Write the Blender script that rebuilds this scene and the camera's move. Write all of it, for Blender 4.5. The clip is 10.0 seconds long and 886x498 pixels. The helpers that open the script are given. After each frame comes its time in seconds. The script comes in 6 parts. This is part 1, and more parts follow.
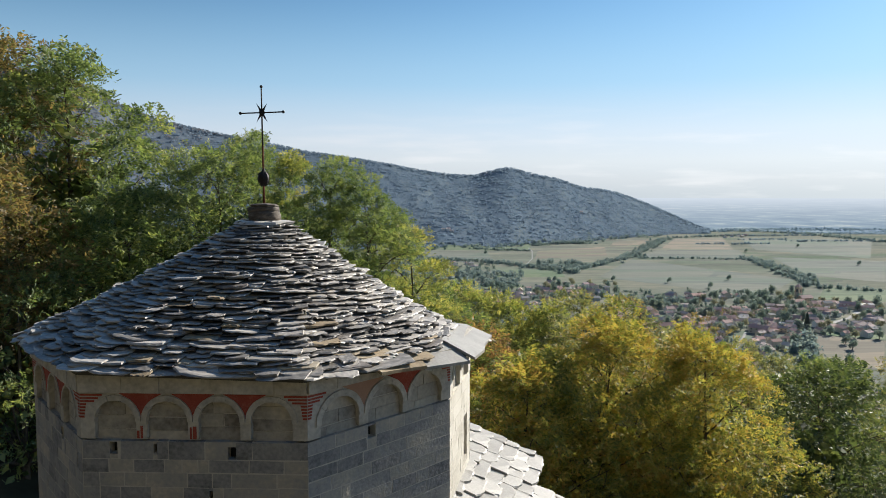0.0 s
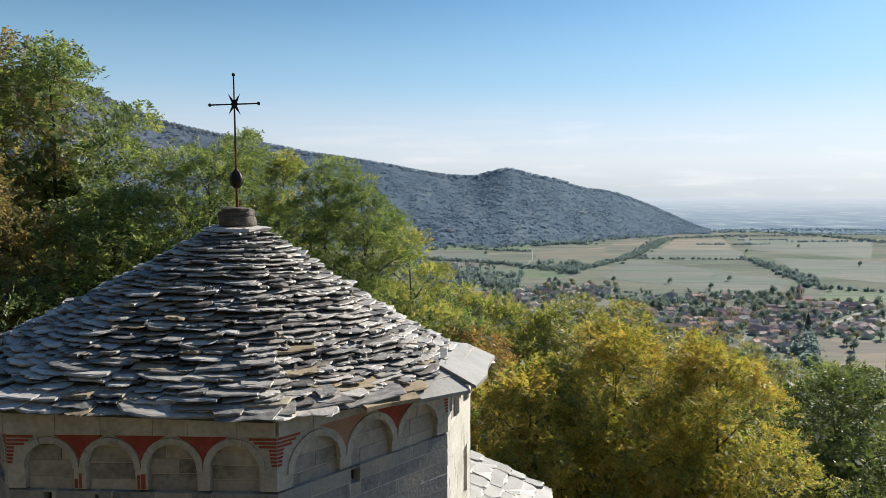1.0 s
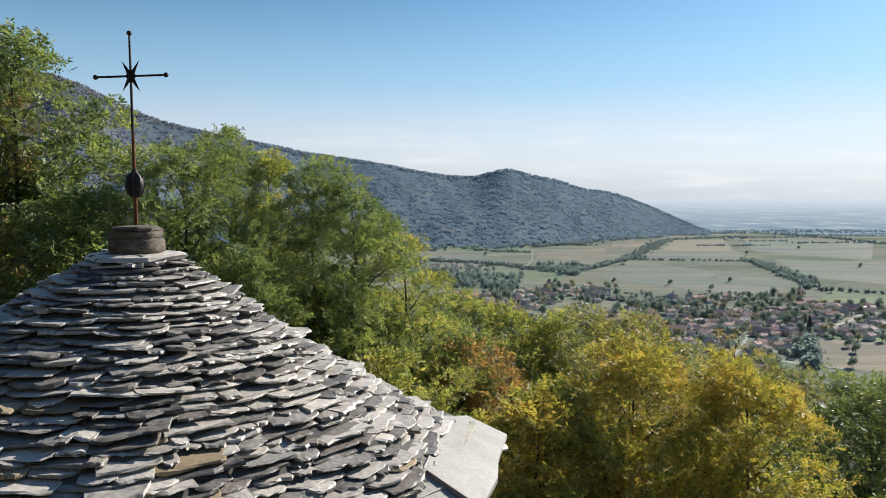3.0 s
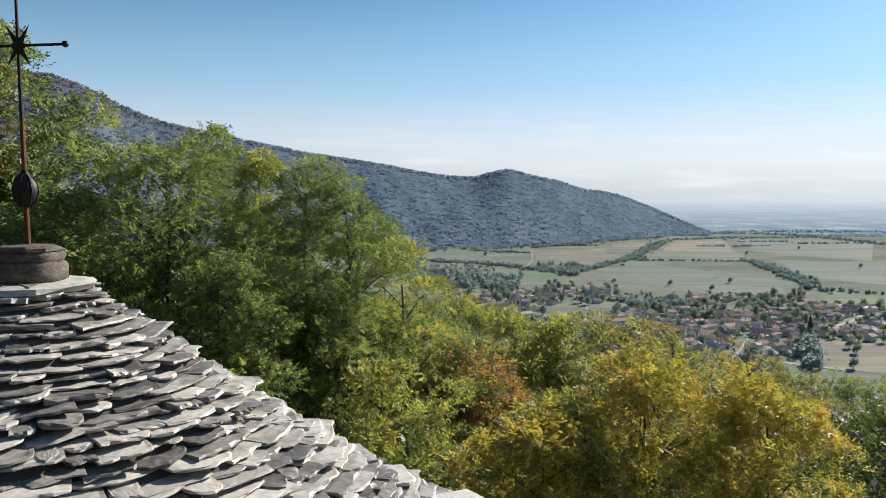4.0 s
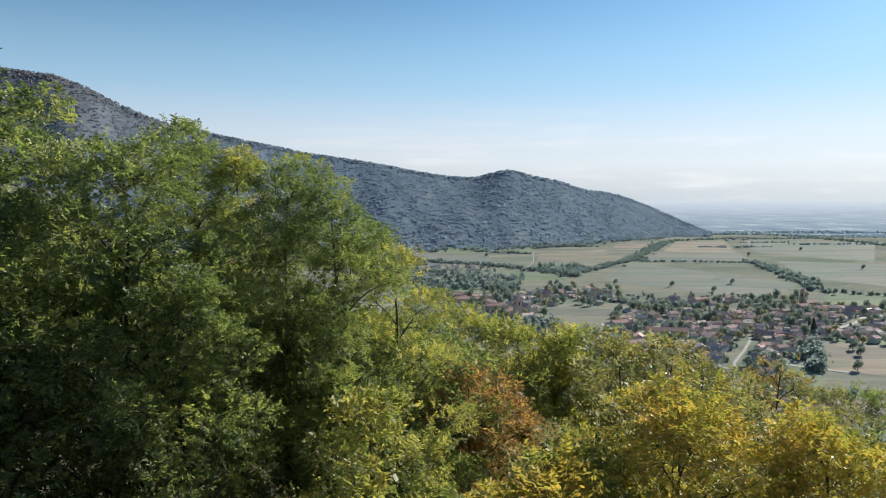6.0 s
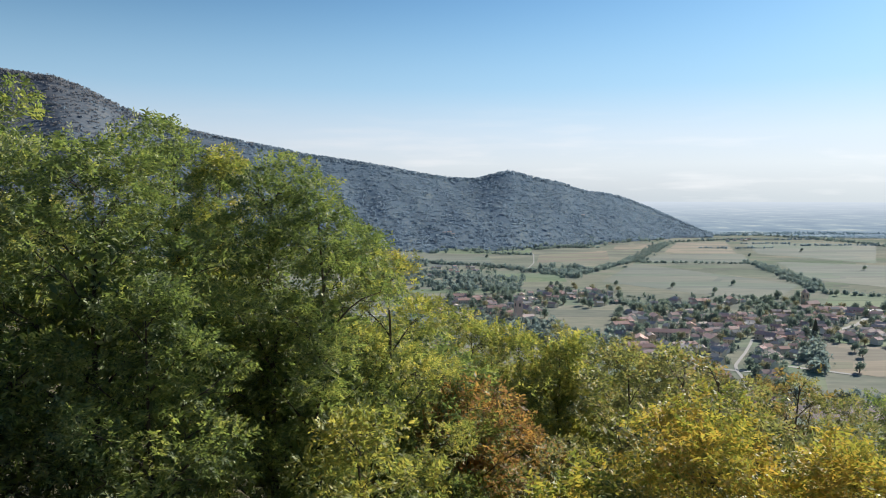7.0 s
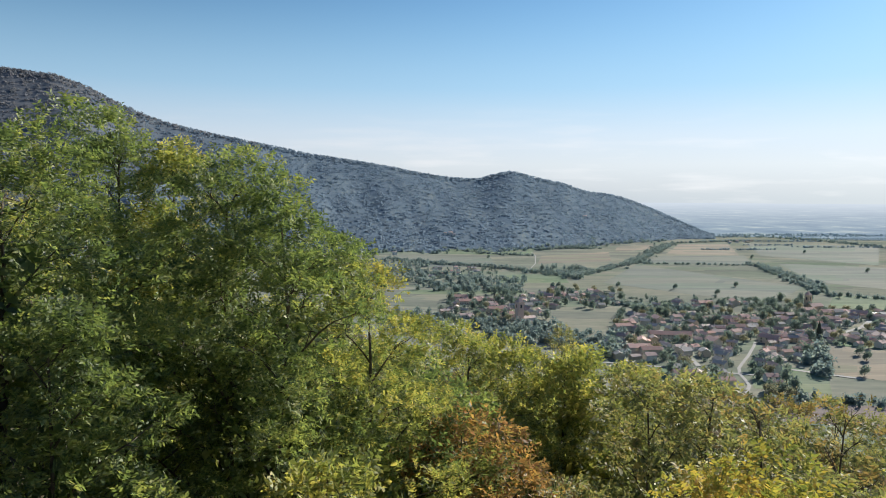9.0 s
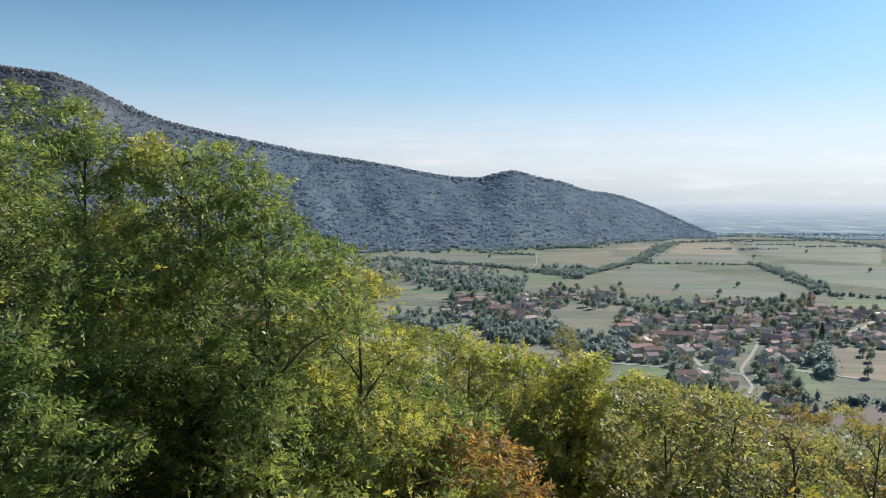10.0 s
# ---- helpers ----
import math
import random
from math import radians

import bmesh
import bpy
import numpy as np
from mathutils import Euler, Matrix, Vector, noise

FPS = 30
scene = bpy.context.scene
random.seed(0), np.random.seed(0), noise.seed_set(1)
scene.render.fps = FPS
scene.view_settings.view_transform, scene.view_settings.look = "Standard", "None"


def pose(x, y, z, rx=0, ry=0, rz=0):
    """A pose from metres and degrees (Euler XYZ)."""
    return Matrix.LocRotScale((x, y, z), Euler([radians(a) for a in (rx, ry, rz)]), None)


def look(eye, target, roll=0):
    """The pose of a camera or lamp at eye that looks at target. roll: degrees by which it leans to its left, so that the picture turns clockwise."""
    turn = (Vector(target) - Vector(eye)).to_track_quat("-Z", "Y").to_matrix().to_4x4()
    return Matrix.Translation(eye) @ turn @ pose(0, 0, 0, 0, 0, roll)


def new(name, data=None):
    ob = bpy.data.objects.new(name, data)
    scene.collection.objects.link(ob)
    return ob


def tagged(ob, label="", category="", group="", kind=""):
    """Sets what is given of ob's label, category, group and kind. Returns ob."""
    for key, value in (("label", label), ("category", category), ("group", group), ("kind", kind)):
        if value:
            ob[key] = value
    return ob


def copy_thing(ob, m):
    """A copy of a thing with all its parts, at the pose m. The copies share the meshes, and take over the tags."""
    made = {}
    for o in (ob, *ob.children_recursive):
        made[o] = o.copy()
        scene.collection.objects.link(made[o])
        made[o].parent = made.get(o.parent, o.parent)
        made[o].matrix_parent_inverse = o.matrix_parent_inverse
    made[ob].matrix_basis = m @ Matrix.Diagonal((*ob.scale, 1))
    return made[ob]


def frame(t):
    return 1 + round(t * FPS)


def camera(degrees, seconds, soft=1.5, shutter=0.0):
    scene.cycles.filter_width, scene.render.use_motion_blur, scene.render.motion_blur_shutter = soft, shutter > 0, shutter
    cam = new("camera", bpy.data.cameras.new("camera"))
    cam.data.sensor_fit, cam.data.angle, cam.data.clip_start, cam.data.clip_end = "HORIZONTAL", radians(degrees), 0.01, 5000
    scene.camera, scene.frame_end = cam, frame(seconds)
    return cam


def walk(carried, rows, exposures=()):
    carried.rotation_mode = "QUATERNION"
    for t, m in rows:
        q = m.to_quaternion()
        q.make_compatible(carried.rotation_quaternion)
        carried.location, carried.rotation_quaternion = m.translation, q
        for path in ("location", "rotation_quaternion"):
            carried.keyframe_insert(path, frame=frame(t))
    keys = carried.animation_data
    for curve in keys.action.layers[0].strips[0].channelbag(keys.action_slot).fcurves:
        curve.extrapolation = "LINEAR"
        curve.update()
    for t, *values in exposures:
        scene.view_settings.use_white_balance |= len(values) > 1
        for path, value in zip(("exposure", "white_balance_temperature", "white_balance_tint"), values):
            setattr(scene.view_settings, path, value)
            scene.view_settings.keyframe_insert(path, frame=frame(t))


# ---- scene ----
cam = camera(64.0, 10.0, soft=0.5)
METRES, EYE, TILT, LEAN, TURN = 20.0, 14.0, -4.42, 0.0, 0.0
ROWS = [
    (0.0, 0.0000, 0.0000, 0.0000, 0.00, 0.00, 0.00),
    (0.5, 0.0009, 0.0329, 0.0032, 0.02, 0.02, -0.00),
    (1.0, 0.0024, 0.0711, 0.0072, 0.02, 0.03, -0.01),
    (1.5, 0.0036, 0.1079, 0.0112, 0.02, 0.06, -0.03),
    (2.0, 0.0052, 0.1497, 0.0160, 0.02, 0.07, -0.05),
    (2.5, 0.0061, 0.1902, 0.0207, 0.01, 0.08, -0.06),
    (4.0, 0.0103, 0.3242, 0.0364, -0.02, 0.12, -0.08),
    (4.5, 0.0112, 0.3696, 0.0413, -0.01, 0.14, -0.09),
    (5.0, 0.0120, 0.4215, 0.0473, 0.02, 0.16, -0.10),
    (5.5, 0.0129, 0.4704, 0.0527, 0.04, 0.16, -0.11),
    (7.0, 0.0233, 0.6372, 0.0686, 0.09, 0.25, -0.10),
    (7.5, 0.0291, 0.6909, 0.0734, 0.11, 0.29, -0.15),
    (8.0, 0.0353, 0.7509, 0.0793, 0.15, 0.28, -0.23),
    (8.5, 0.0407, 0.8059, 0.0856, 0.18, 0.26, -0.30),
    (9.0, 0.0458, 0.8670, 0.0917, 0.21, 0.27, -0.33),
    (9.5, 0.0485, 0.9255, 0.0978, 0.26, 0.25, -0.39),
    (10.0, 0.0513, 0.9890, 0.1051, 0.32, 0.20, -0.38),
]
walk(cam, [(t, pose(0, 0, EYE, TILT, LEAN, TURN) @ pose(METRES * x, METRES * y, METRES * z, 90 + pitch, roll, yaw)) for t, x, y, z, yaw, pitch, roll in ROWS])

# ---- light: low autumn sun from ahead and to the right, clear sky ----
SUN_AZ, SUN_EL = radians(44), radians(26.5)  # azimuth from +y towards +x
world = bpy.data.worlds.new("sky")
scene.world = world
world.use_nodes = True
wn = world.node_tree
sky = wn.nodes.new("ShaderNodeTexSky")
sky.sky_type, sky.sun_disc = "NISHITA", False
sky.sun_elevation, sky.sun_rotation = SUN_EL, SUN_AZ
sky.altitude, sky.air_density, sky.dust_density, sky.ozone_density = 300, 1.0, 0.25, 2.5
wn.nodes["Background"].inputs["Strength"].default_value = 0.0585
# pale haze all round the horizon, with a few thin clouds low down
wc = wn.nodes.new("ShaderNodeTexCoord")
wx = wn.nodes.new("ShaderNodeSeparateXYZ")
wn.links.new(wc.outputs["Generated"], wx.inputs[0])
hz = wn.nodes.new("ShaderNodeMapRange")
hz.interpolation_type = "SMOOTHERSTEP"
hz.inputs["From Min"].default_value, hz.inputs["From Max"].default_value = 0.05, 0.37
hz.inputs["To Min"].default_value, hz.inputs["To Max"].default_value = 0.92, 0.0
wn.links.new(wx.outputs["Z"], hz.inputs["Value"])
wm = wn.nodes.new("ShaderNodeMapping")
wm.inputs["Scale"].default_value = (3.0, 3.0, 26.0)
wn.links.new(wc.outputs["Generated"], wm.inputs["Vector"])
cl = wn.nodes.new("ShaderNodeTexNoise")
cl.inputs["Scale"].default_value, cl.inputs["Detail"].default_value = 2.2, 8
wn.links.new(wm.outputs["Vector"], cl.inputs["Vector"])
cr = wn.nodes.new("ShaderNodeMapRange")
cr.inputs["From Min"].default_value, cr.inputs["From Max"].default_value = 0.52, 0.85
wn.links.new(cl.outputs["Fac"], cr.inputs["Value"])
veil = wn.nodes.new("ShaderNodeValToRGB")
ve = veil.color_ramp.elements
for at_z, colour in ((0.018, (7.1, 7.5, 8.15)), (0.045, (8.0, 8.5, 9.1)), (0.085, (7.4, 8.5, 9.7)), (0.15, (4.9, 7.5, 9.8)), (0.27, (3.5, 6.7, 9.6))):
    ve.new(at_z).color = (*colour, 1)
ve[0].color, ve[len(ve) - 1].color = (6.2, 6.8, 7.6, 1), (3.0, 5.6, 9.0, 1)
wn.links.new(wx.outputs["Z"], veil.inputs["Fac"])
cloud = wn.nodes.new("ShaderNodeMix")
cloud.data_type = "RGBA"
cloud.inputs["B"].default_value = (9.8, 9.8, 10.2, 1)
lowdown = wn.nodes.new("ShaderNodeMapRange")
lowdown.inputs["From Min"].default_value, lowdown.inputs["From Max"].default_value = 0.05, 0.13
lowdown.inputs["To Min"].default_value, lowdown.inputs["To Max"].default_value = 0.9, 0.0
wn.links.new(wx.outputs["Z"], lowdown.inputs["Value"])
thin = wn.nodes.new("ShaderNodeMath")
thin.operation = "MULTIPLY"
wn.links.new(cr.outputs["Result"], thin.inputs[0])
wn.links.new(lowdown.outputs["Result"], thin.inputs[1])
wn.links.new(thin.outputs[0], cloud.inputs["Factor"])
wn.links.new(veil.outputs["Color"], cloud.inputs["A"])
tint = wn.nodes.new("ShaderNodeMix")
tint.data_type, tint.blend_type = "RGBA", "MULTIPLY"
tint.inputs["Factor"].default_value = 1.0
tint.inputs["B"].default_value = (0.68, 0.95, 1.09, 1)
wn.links.new(sky.outputs["Color"], tint.inputs["A"])
wmix = wn.nodes.new("ShaderNodeMix")
wmix.data_type = "RGBA"
wn.links.new(hz.outputs["Result"], wmix.inputs["Factor"])
wn.links.new(tint.outputs["Result"], wmix.inputs["A"])
wn.links.new(cloud.outputs["Result"], wmix.inputs["B"])
# the sky is brighter on the sun's side
side = wn.nodes.new("ShaderNodeMapRange")
side.inputs["From Min"].default_value, side.inputs["From Max"].default_value = -0.55, 0.55
side.inputs["To Min"].default_value, side.inputs["To Max"].default_value = 0.87, 1.15
wn.links.new(wx.outputs["X"], side.inputs["Value"])
lit = wn.nodes.new("ShaderNodeVectorMath")
lit.operation = "SCALE"
wn.links.new(wmix.outputs["Result"], lit.inputs[0])
wn.links.new(side.outputs["Result"], lit.inputs["Scale"])
wn.links.new(lit.outputs["Vector"], wn.nodes["Background"].inputs["Color"])
sun = new("sun", bpy.data.lights.new("sun", "SUN"))
sun.data.energy, sun.data.angle, sun.data.color = 5.0, radians(0.6), (1.0, 0.93, 0.82)
sun.matrix_world = look((40, 40, 60), (40 - math.sin(SUN_AZ) * math.cos(SUN_EL), 40 - math.cos(SUN_AZ) * math.cos(SUN_EL), 60 - math.sin(SUN_EL)))
scene.view_settings.exposure = 0.66

# ---- materials ----


def material(name, rough=0.9, metal=0.0):
    m = bpy.data.materials.new(name)
    m.use_nodes = True
    b = m.node_tree.nodes["Principled BSDF"]
    b.inputs["Roughness"].default_value, b.inputs["Metallic"].default_value = rough, metal
    b.inputs["Specular IOR Level"].default_value = 0.3
    return m, m.node_tree.nodes, m.node_tree.links, b


def ramp(nodes, colours, interp="LINEAR"):
    r = nodes.new("ShaderNodeValToRGB")
    r.color_ramp.interpolation = interp
    e = r.color_ramp.elements
    while len(e) < len(colours):
        e.new(0.5)
    for k, c in enumerate(colours):
        e[k].position = 0.25 + 0.5 * k / max(1, len(colours) - 1)
        e[k].color = (*c, 1)
    return r


def surface(name, colours, scale=3.0, rough=0.9, bump=0.3, fine=8.0, random_by="", spread=0.25, metal=0.0, stretch=(1, 1, 1), coords="Object"):
    """A worn surface: two sizes of noise choose between the colours; random_by: "object" or "island" varies the value of each piece."""
    m, n, l, b = material(name, rough, metal)
    co = n.new("ShaderNodeTexCoord")
    mp = n.new("ShaderNodeMapping")
    mp.inputs["Scale"].default_value = stretch
    l.new(n.new("ShaderNodeNewGeometry").outputs["Position"] if coords == "World" else co.outputs[coords], mp.inputs["Vector"])
    big, small = n.new("ShaderNodeTexNoise"), n.new("ShaderNodeTexNoise")
    big.inputs["Scale"].default_value, small.inputs["Scale"].default_value = scale, scale * fine
    big.inputs["Detail"].default_value, small.inputs["Detail"].default_value = 6, 8
    for t in (big, small):
        l.new(mp.outputs["Vector"], t.inputs["Vector"])
    mix = n.new("ShaderNodeMath")
    mix.operation = "MULTIPLY_ADD"
    l.new(small.outputs["Fac"], mix.inputs[0])
    mix.inputs[1].default_value = 0.45
    half = n.new("ShaderNodeMath")
    half.operation = "MULTIPLY"
    half.inputs[1].default_value = 0.55
    l.new(big.outputs["Fac"], half.inputs[0])
    l.new(half.outputs[0], mix.inputs[2])
    fac = mix.outputs[0]
    if random_by:
        if random_by == "object":
            rnd = n.new("ShaderNodeObjectInfo").outputs["Random"]
        else:
            rnd = n.new("ShaderNodeNewGeometry").outputs["Random Per Island"]
        shift = n.new("ShaderNodeMath")
        shift.operation = "MULTIPLY_ADD"
        shift.inputs[1].default_value = spread * 2
        l.new(rnd, shift.inputs[0])
        less = n.new("ShaderNodeMath")
        less.operation = "SUBTRACT"
        less.inputs[1].default_value = spread
        l.new(fac, less.inputs[0])
        l.new(less.outputs[0], shift.inputs[2])
        fac = shift.outputs[0]
    r = ramp(n, colours)
    l.new(fac, r.inputs["Fac"])
    l.new(r.outputs["Color"], b.inputs["Base Color"])
    if bump:
        bp = n.new("ShaderNodeBump")
        bp.inputs["Strength"].default_value, bp.inputs["Distance"].default_value = bump, 0.05 / max(scale, 0.2)
        l.new(mix.outputs[0], bp.inputs["Height"])
        l.new(bp.outputs["Normal"], b.inputs["Normal"])
    return m


def foliage(name, colours, through_light=0.42, rough=0.55, glow=(1.6, 1.58, 0.9), patches=0.0):
    """Leaves: each leaf takes its own colour and lets some light through; patches: size of the noise by which whole boughs turn."""
    m, n, l, b = material(name, rough)
    b.inputs["Specular IOR Level"].default_value = 0.45 if rough < 0.8 else 0.03
    rnd = n.new("ShaderNodeNewGeometry")
    r = n.new("ShaderNodeValToRGB")
    e = r.color_ramp.elements
    while len(e) < len(colours):
        e.new(0.5)
    for k, c in enumerate(colours):
        e[k].position = k / max(1, len(colours) - 1)
        e[k].color = (*c, 1)
    fac = rnd.outputs["Random Per Island"]
    if patches:
        co, nz, own, sum_up = n.new("ShaderNodeTexCoord"), n.new("ShaderNodeTexNoise"), n.new("ShaderNodeMapRange"), n.new("ShaderNodeMapRange")
        nz.inputs["Scale"].default_value, nz.inputs["Detail"].default_value = patches, 3
        l.new(co.outputs["Object"], nz.inputs["Vector"])
        l.new(fac, own.inputs["Value"])
        own.inputs["To Min"].default_value, own.inputs["To Max"].default_value = -0.42, 0.42
        l.new(nz.outputs["Fac"], sum_up.inputs["Value"])
        sum_up.inputs["From Min"].default_value, sum_up.inputs["From Max"].default_value = 0.3, 0.7
        add = n.new("ShaderNodeMath")
        l.new(own.outputs["Result"], add.inputs[0])
        l.new(sum_up.outputs["Result"], add.inputs[1])
        add.use_clamp = True
        fac = add.outputs[0]
    l.new(fac, r.inputs["Fac"])
    l.new(r.outputs["Color"], b.inputs["Base Color"])
    tl = n.new("ShaderNodeBsdfTranslucent")
    warm = n.new("ShaderNodeMix")
    warm.data_type, warm.blend_type = "RGBA", "MULTIPLY"
    warm.inputs["Factor"].default_value = 1.0
    l.new(r.outputs["Color"], warm.inputs["A"])
    warm.inputs["B"].default_value = (*glow, 1)
    l.new(warm.outputs["Result"], tl.inputs["Color"])
    mix = n.new("ShaderNodeMixShader")
    mix.inputs["Fac"].default_value = through_light
    l.new(b.outputs["BSDF"], mix.inputs[1])
    l.new(tl.outputs["BSDF"], mix.inputs[2])
    l.new(mix.outputs["Shader"], n["Material Output"].inputs["Surface"])
    return m


SLATE = surface("slate", [(0.082, 0.076, 0.068), (0.240, 0.224, 0.203), (0.465, 0.430, 0.384), (0.660, 0.614, 0.548)], 3.2, 0.6, 0.9, 4.5, "object", 0.2, stretch=(1, 1, 5))
SLATE_REST = surface("slate_rest", [(0.082, 0.076, 0.068), (0.240, 0.224, 0.203), (0.465, 0.430, 0.384), (0.660, 0.614, 0.548)], 3.2, 0.6, 0.9, 4.5, "island", 0.2, stretch=(1, 1, 5))
SLATE_OCHRE = surface("ochre_slate", [(0.22, 0.17, 0.11), (0.36, 0.28, 0.18), (0.45, 0.40, 0.31)], 3.0, 0.8, 0.5, 8, "object", 0.2)
SLATE_WARM = surface("brownish_slate", [(0.12, 0.10, 0.085), (0.22, 0.195, 0.17), (0.36, 0.33, 0.29), (0.47, 0.44, 0.39)], 3.0, 0.65, 0.9, 5, "object", 0.2, stretch=(1, 1, 5))
SLATE_PALE = surface("pale_slate", [(0.24, 0.228, 0.205), (0.34, 0.325, 0.295), (0.46, 0.442, 0.405)], 2.6, 0.8, 0.4, 9, "object", 0.12)
for m in (SLATE, SLATE_REST, SLATE_WARM, SLATE_PALE):
    m.node_tree.nodes["Principled BSDF"].inputs["Specular IOR Level"].default_value = 0.6
    m.node_tree.nodes["Principled BSDF"].inputs["Roughness"].default_value = 0.5
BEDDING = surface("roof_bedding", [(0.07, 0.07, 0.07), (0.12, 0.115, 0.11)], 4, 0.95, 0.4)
ASHLAR = surface("ashlar", [(0.155, 0.155, 0.160), (0.262, 0.258, 0.256), (0.350, 0.338, 0.322), (0.420, 0.388, 0.340), (0.530, 0.472, 0.390)], 2.2, 0.9, 0.9, 9, "object", 0.16, coords="World")
PLASTER = surface("lime_plaster", [(0.25, 0.23, 0.20), (0.42, 0.39, 0.34), (0.58, 0.54, 0.47), (0.66, 0.62, 0.54)], 2.4, 0.92, 0.6, 7)
NICHE = surface("niche_stone", [(0.170, 0.150, 0.135), (0.330, 0.305, 0.265), (0.470, 0.430, 0.365), (0.600, 0.545, 0.450)], 2.2, 0.92, 0.6, 7, "object", 0.15, coords="World")
MORTAR = surface("mortar", [(0.46, 0.43, 0.375), (0.60, 0.56, 0.49)], 6, 0.95, 0.4, 8)
RED = surface("red_ochre_paint", [(0.24, 0.05, 0.035), (0.35, 0.075, 0.05), (0.40, 0.18, 0.13)], 6, 0.9, 0.3, 7)
SALMON = surface("salmon_paint", [(0.36, 0.20, 0.13), (0.46, 0.28, 0.19)], 6, 0.9, 0.3, 7)
WHITEWASH = surface("worn_whitewash", [(0.40, 0.375, 0.32), (0.58, 0.55, 0.48), (0.68, 0.65, 0.58)], 3, 0.92, 0.3, 7, "object", 0.12, coords="World")
DARK = surface("hole_shadow", [(0.03, 0.03, 0.03), (0.05, 0.048, 0.045)], 5, 0.95, 0.2)
IRON = surface("wrought_iron", [(0.02, 0.02, 0.022), (0.045, 0.04, 0.038)], 9, 0.55, 0.3, 6, metal=0.6)
RUST = surface("rusty_iron", [(0.09, 0.035, 0.02), (0.19, 0.075, 0.035)], 12, 0.75, 0.4, 6, metal=0.3)
BOSS = surface("boss_stone", [(0.035, 0.031, 0.028), (0.085, 0.072, 0.061), (0.16, 0.135, 0.11), (0.30, 0.27, 0.23)], 7, 0.85, 0.9, 5, stretch=(1, 1, 2.5))
BARK = surface("bark", [(0.05, 0.04, 0.03), (0.10, 0.085, 0.065), (0.16, 0.14, 0.11)], 4, 0.95, 0.6, 6, stretch=(1, 1, 0.3))

LEAF_GREEN = foliage("green_leaves", [(0.083, 0.120, 0.061), (0.154, 0.198, 0.086), (0.212, 0.258, 0.105), (0.329, 0.335, 0.131)], glow=(1.5, 1.58, 0.9), patches=0.5)
LEAF_LIGHT = foliage("light_green_leaves", [(0.138, 0.180, 0.075), (0.228, 0.262, 0.094), (0.329, 0.335, 0.114), (0.435, 0.385, 0.138)], patches=0.5)
LEAF_YELLOW = foliage("yellowing_leaves", [(0.138, 0.172, 0.059), (0.223, 0.242, 0.070), (0.307, 0.288, 0.077), (0.392, 0.322, 0.085), (0.435, 0.300, 0.094)], patches=0.45)
LEAF_OLIVE = foliage("olive_leaves", [(0.101, 0.128, 0.075), (0.175, 0.195, 0.098), (0.260, 0.256, 0.126), (0.345, 0.280, 0.147)], patches=0.6)
LEAF_RUST = foliage("rust_leaves", [(0.166, 0.185, 0.074), (0.275, 0.175, 0.096), (0.235, 0.238, 0.086), (0.36, 0.235, 0.105), (0.50, 0.35, 0.123), (0.235, 0.140, 0.092), (0.42, 0.315, 0.118)], glow=(1.4, 1.2, 0.8))
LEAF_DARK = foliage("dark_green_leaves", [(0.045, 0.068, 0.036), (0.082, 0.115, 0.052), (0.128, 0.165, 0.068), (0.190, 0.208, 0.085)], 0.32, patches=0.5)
LEAF_BROWN = foliage("browning_leaves", [(0.106, 0.122, 0.059), (0.191, 0.158, 0.077), (0.281, 0.192, 0.103), (0.159, 0.170, 0.070)], patches=0.5)


# ---- builders ----


def mesh_of(name, verts, faces, mat, smooth=False):
    me = bpy.data.meshes.new(name)
    me.from_pydata([tuple(v) for v in verts], [], [tuple(f) for f in faces])
    me.materials.append(mat)
    if smooth:
        me.polygons.foreach_set("use_smooth", [True] * len(me.polygons))
    me.update()
    return me


def quads_mesh(name, verts, quads, mat, smooth=False):
    """A mesh from arrays: verts (n, 3) and quads or triangles (m, k)."""
    verts, quads = np.asarray(verts, np.float32), np.asarray(quads, np.int32)
    me = bpy.data.meshes.new(name)
    k = quads.shape[1]
    me.vertices.add(len(verts))
    me.vertices.foreach_set("co", verts.ravel())
    me.loops.add(quads.size)
    me.loops.foreach_set("vertex_index", quads.ravel())
    me.polygons.add(len(quads))
    me.polygons.foreach_set("loop_start", np.arange(0, quads.size, k, dtype=np.int32))
    me.polygons.foreach_set("use_smooth", np.full(len(quads), smooth))
    me.materials.append(mat)
    me.update(calc_edges=True)
    return me


def to_mesh(name, bm, mat, smooth=False):
    bmesh.ops.recalc_face_normals(bm, faces=bm.faces)
    me = bpy.data.meshes.new(name)
    bm.to_mesh(me)
    bm.free()
    me.materials.append(mat)
    if smooth:
        me.polygons.foreach_set("use_smooth", [True] * len(me.polygons))
    return me


def part(name, me, parent, label="", m=None):
    ob = new(name, me)
    ob.parent = parent
    if m is not None:
        ob.matrix_basis = m
    return tagged(ob, label=label)


def thing(name, label, category, group="", kind="", at=None):
    ob = new(name)
    ob.empty_display_size = 0.2
    if at is not None:
        ob.matrix_basis = at
    return tagged(ob, label, category, group, kind)


def box(bm, x0, y0, z0, x1, y1, z1):
    v = [bm.verts.new(p) for p in ((x0, y0, z0), (x1, y0, z0), (x1, y1, z0), (x0, y1, z0), (x0, y0, z1), (x1, y0, z1), (x1, y1, z1), (x0, y1, z1))]
    for f in ((0, 3, 2, 1), (4, 5, 6, 7), (0, 1, 5, 4), (1, 2, 6, 5), (2, 3, 7, 6), (3, 0, 4, 7)):
        bm.faces.new([v[i] for i in f])
    return v


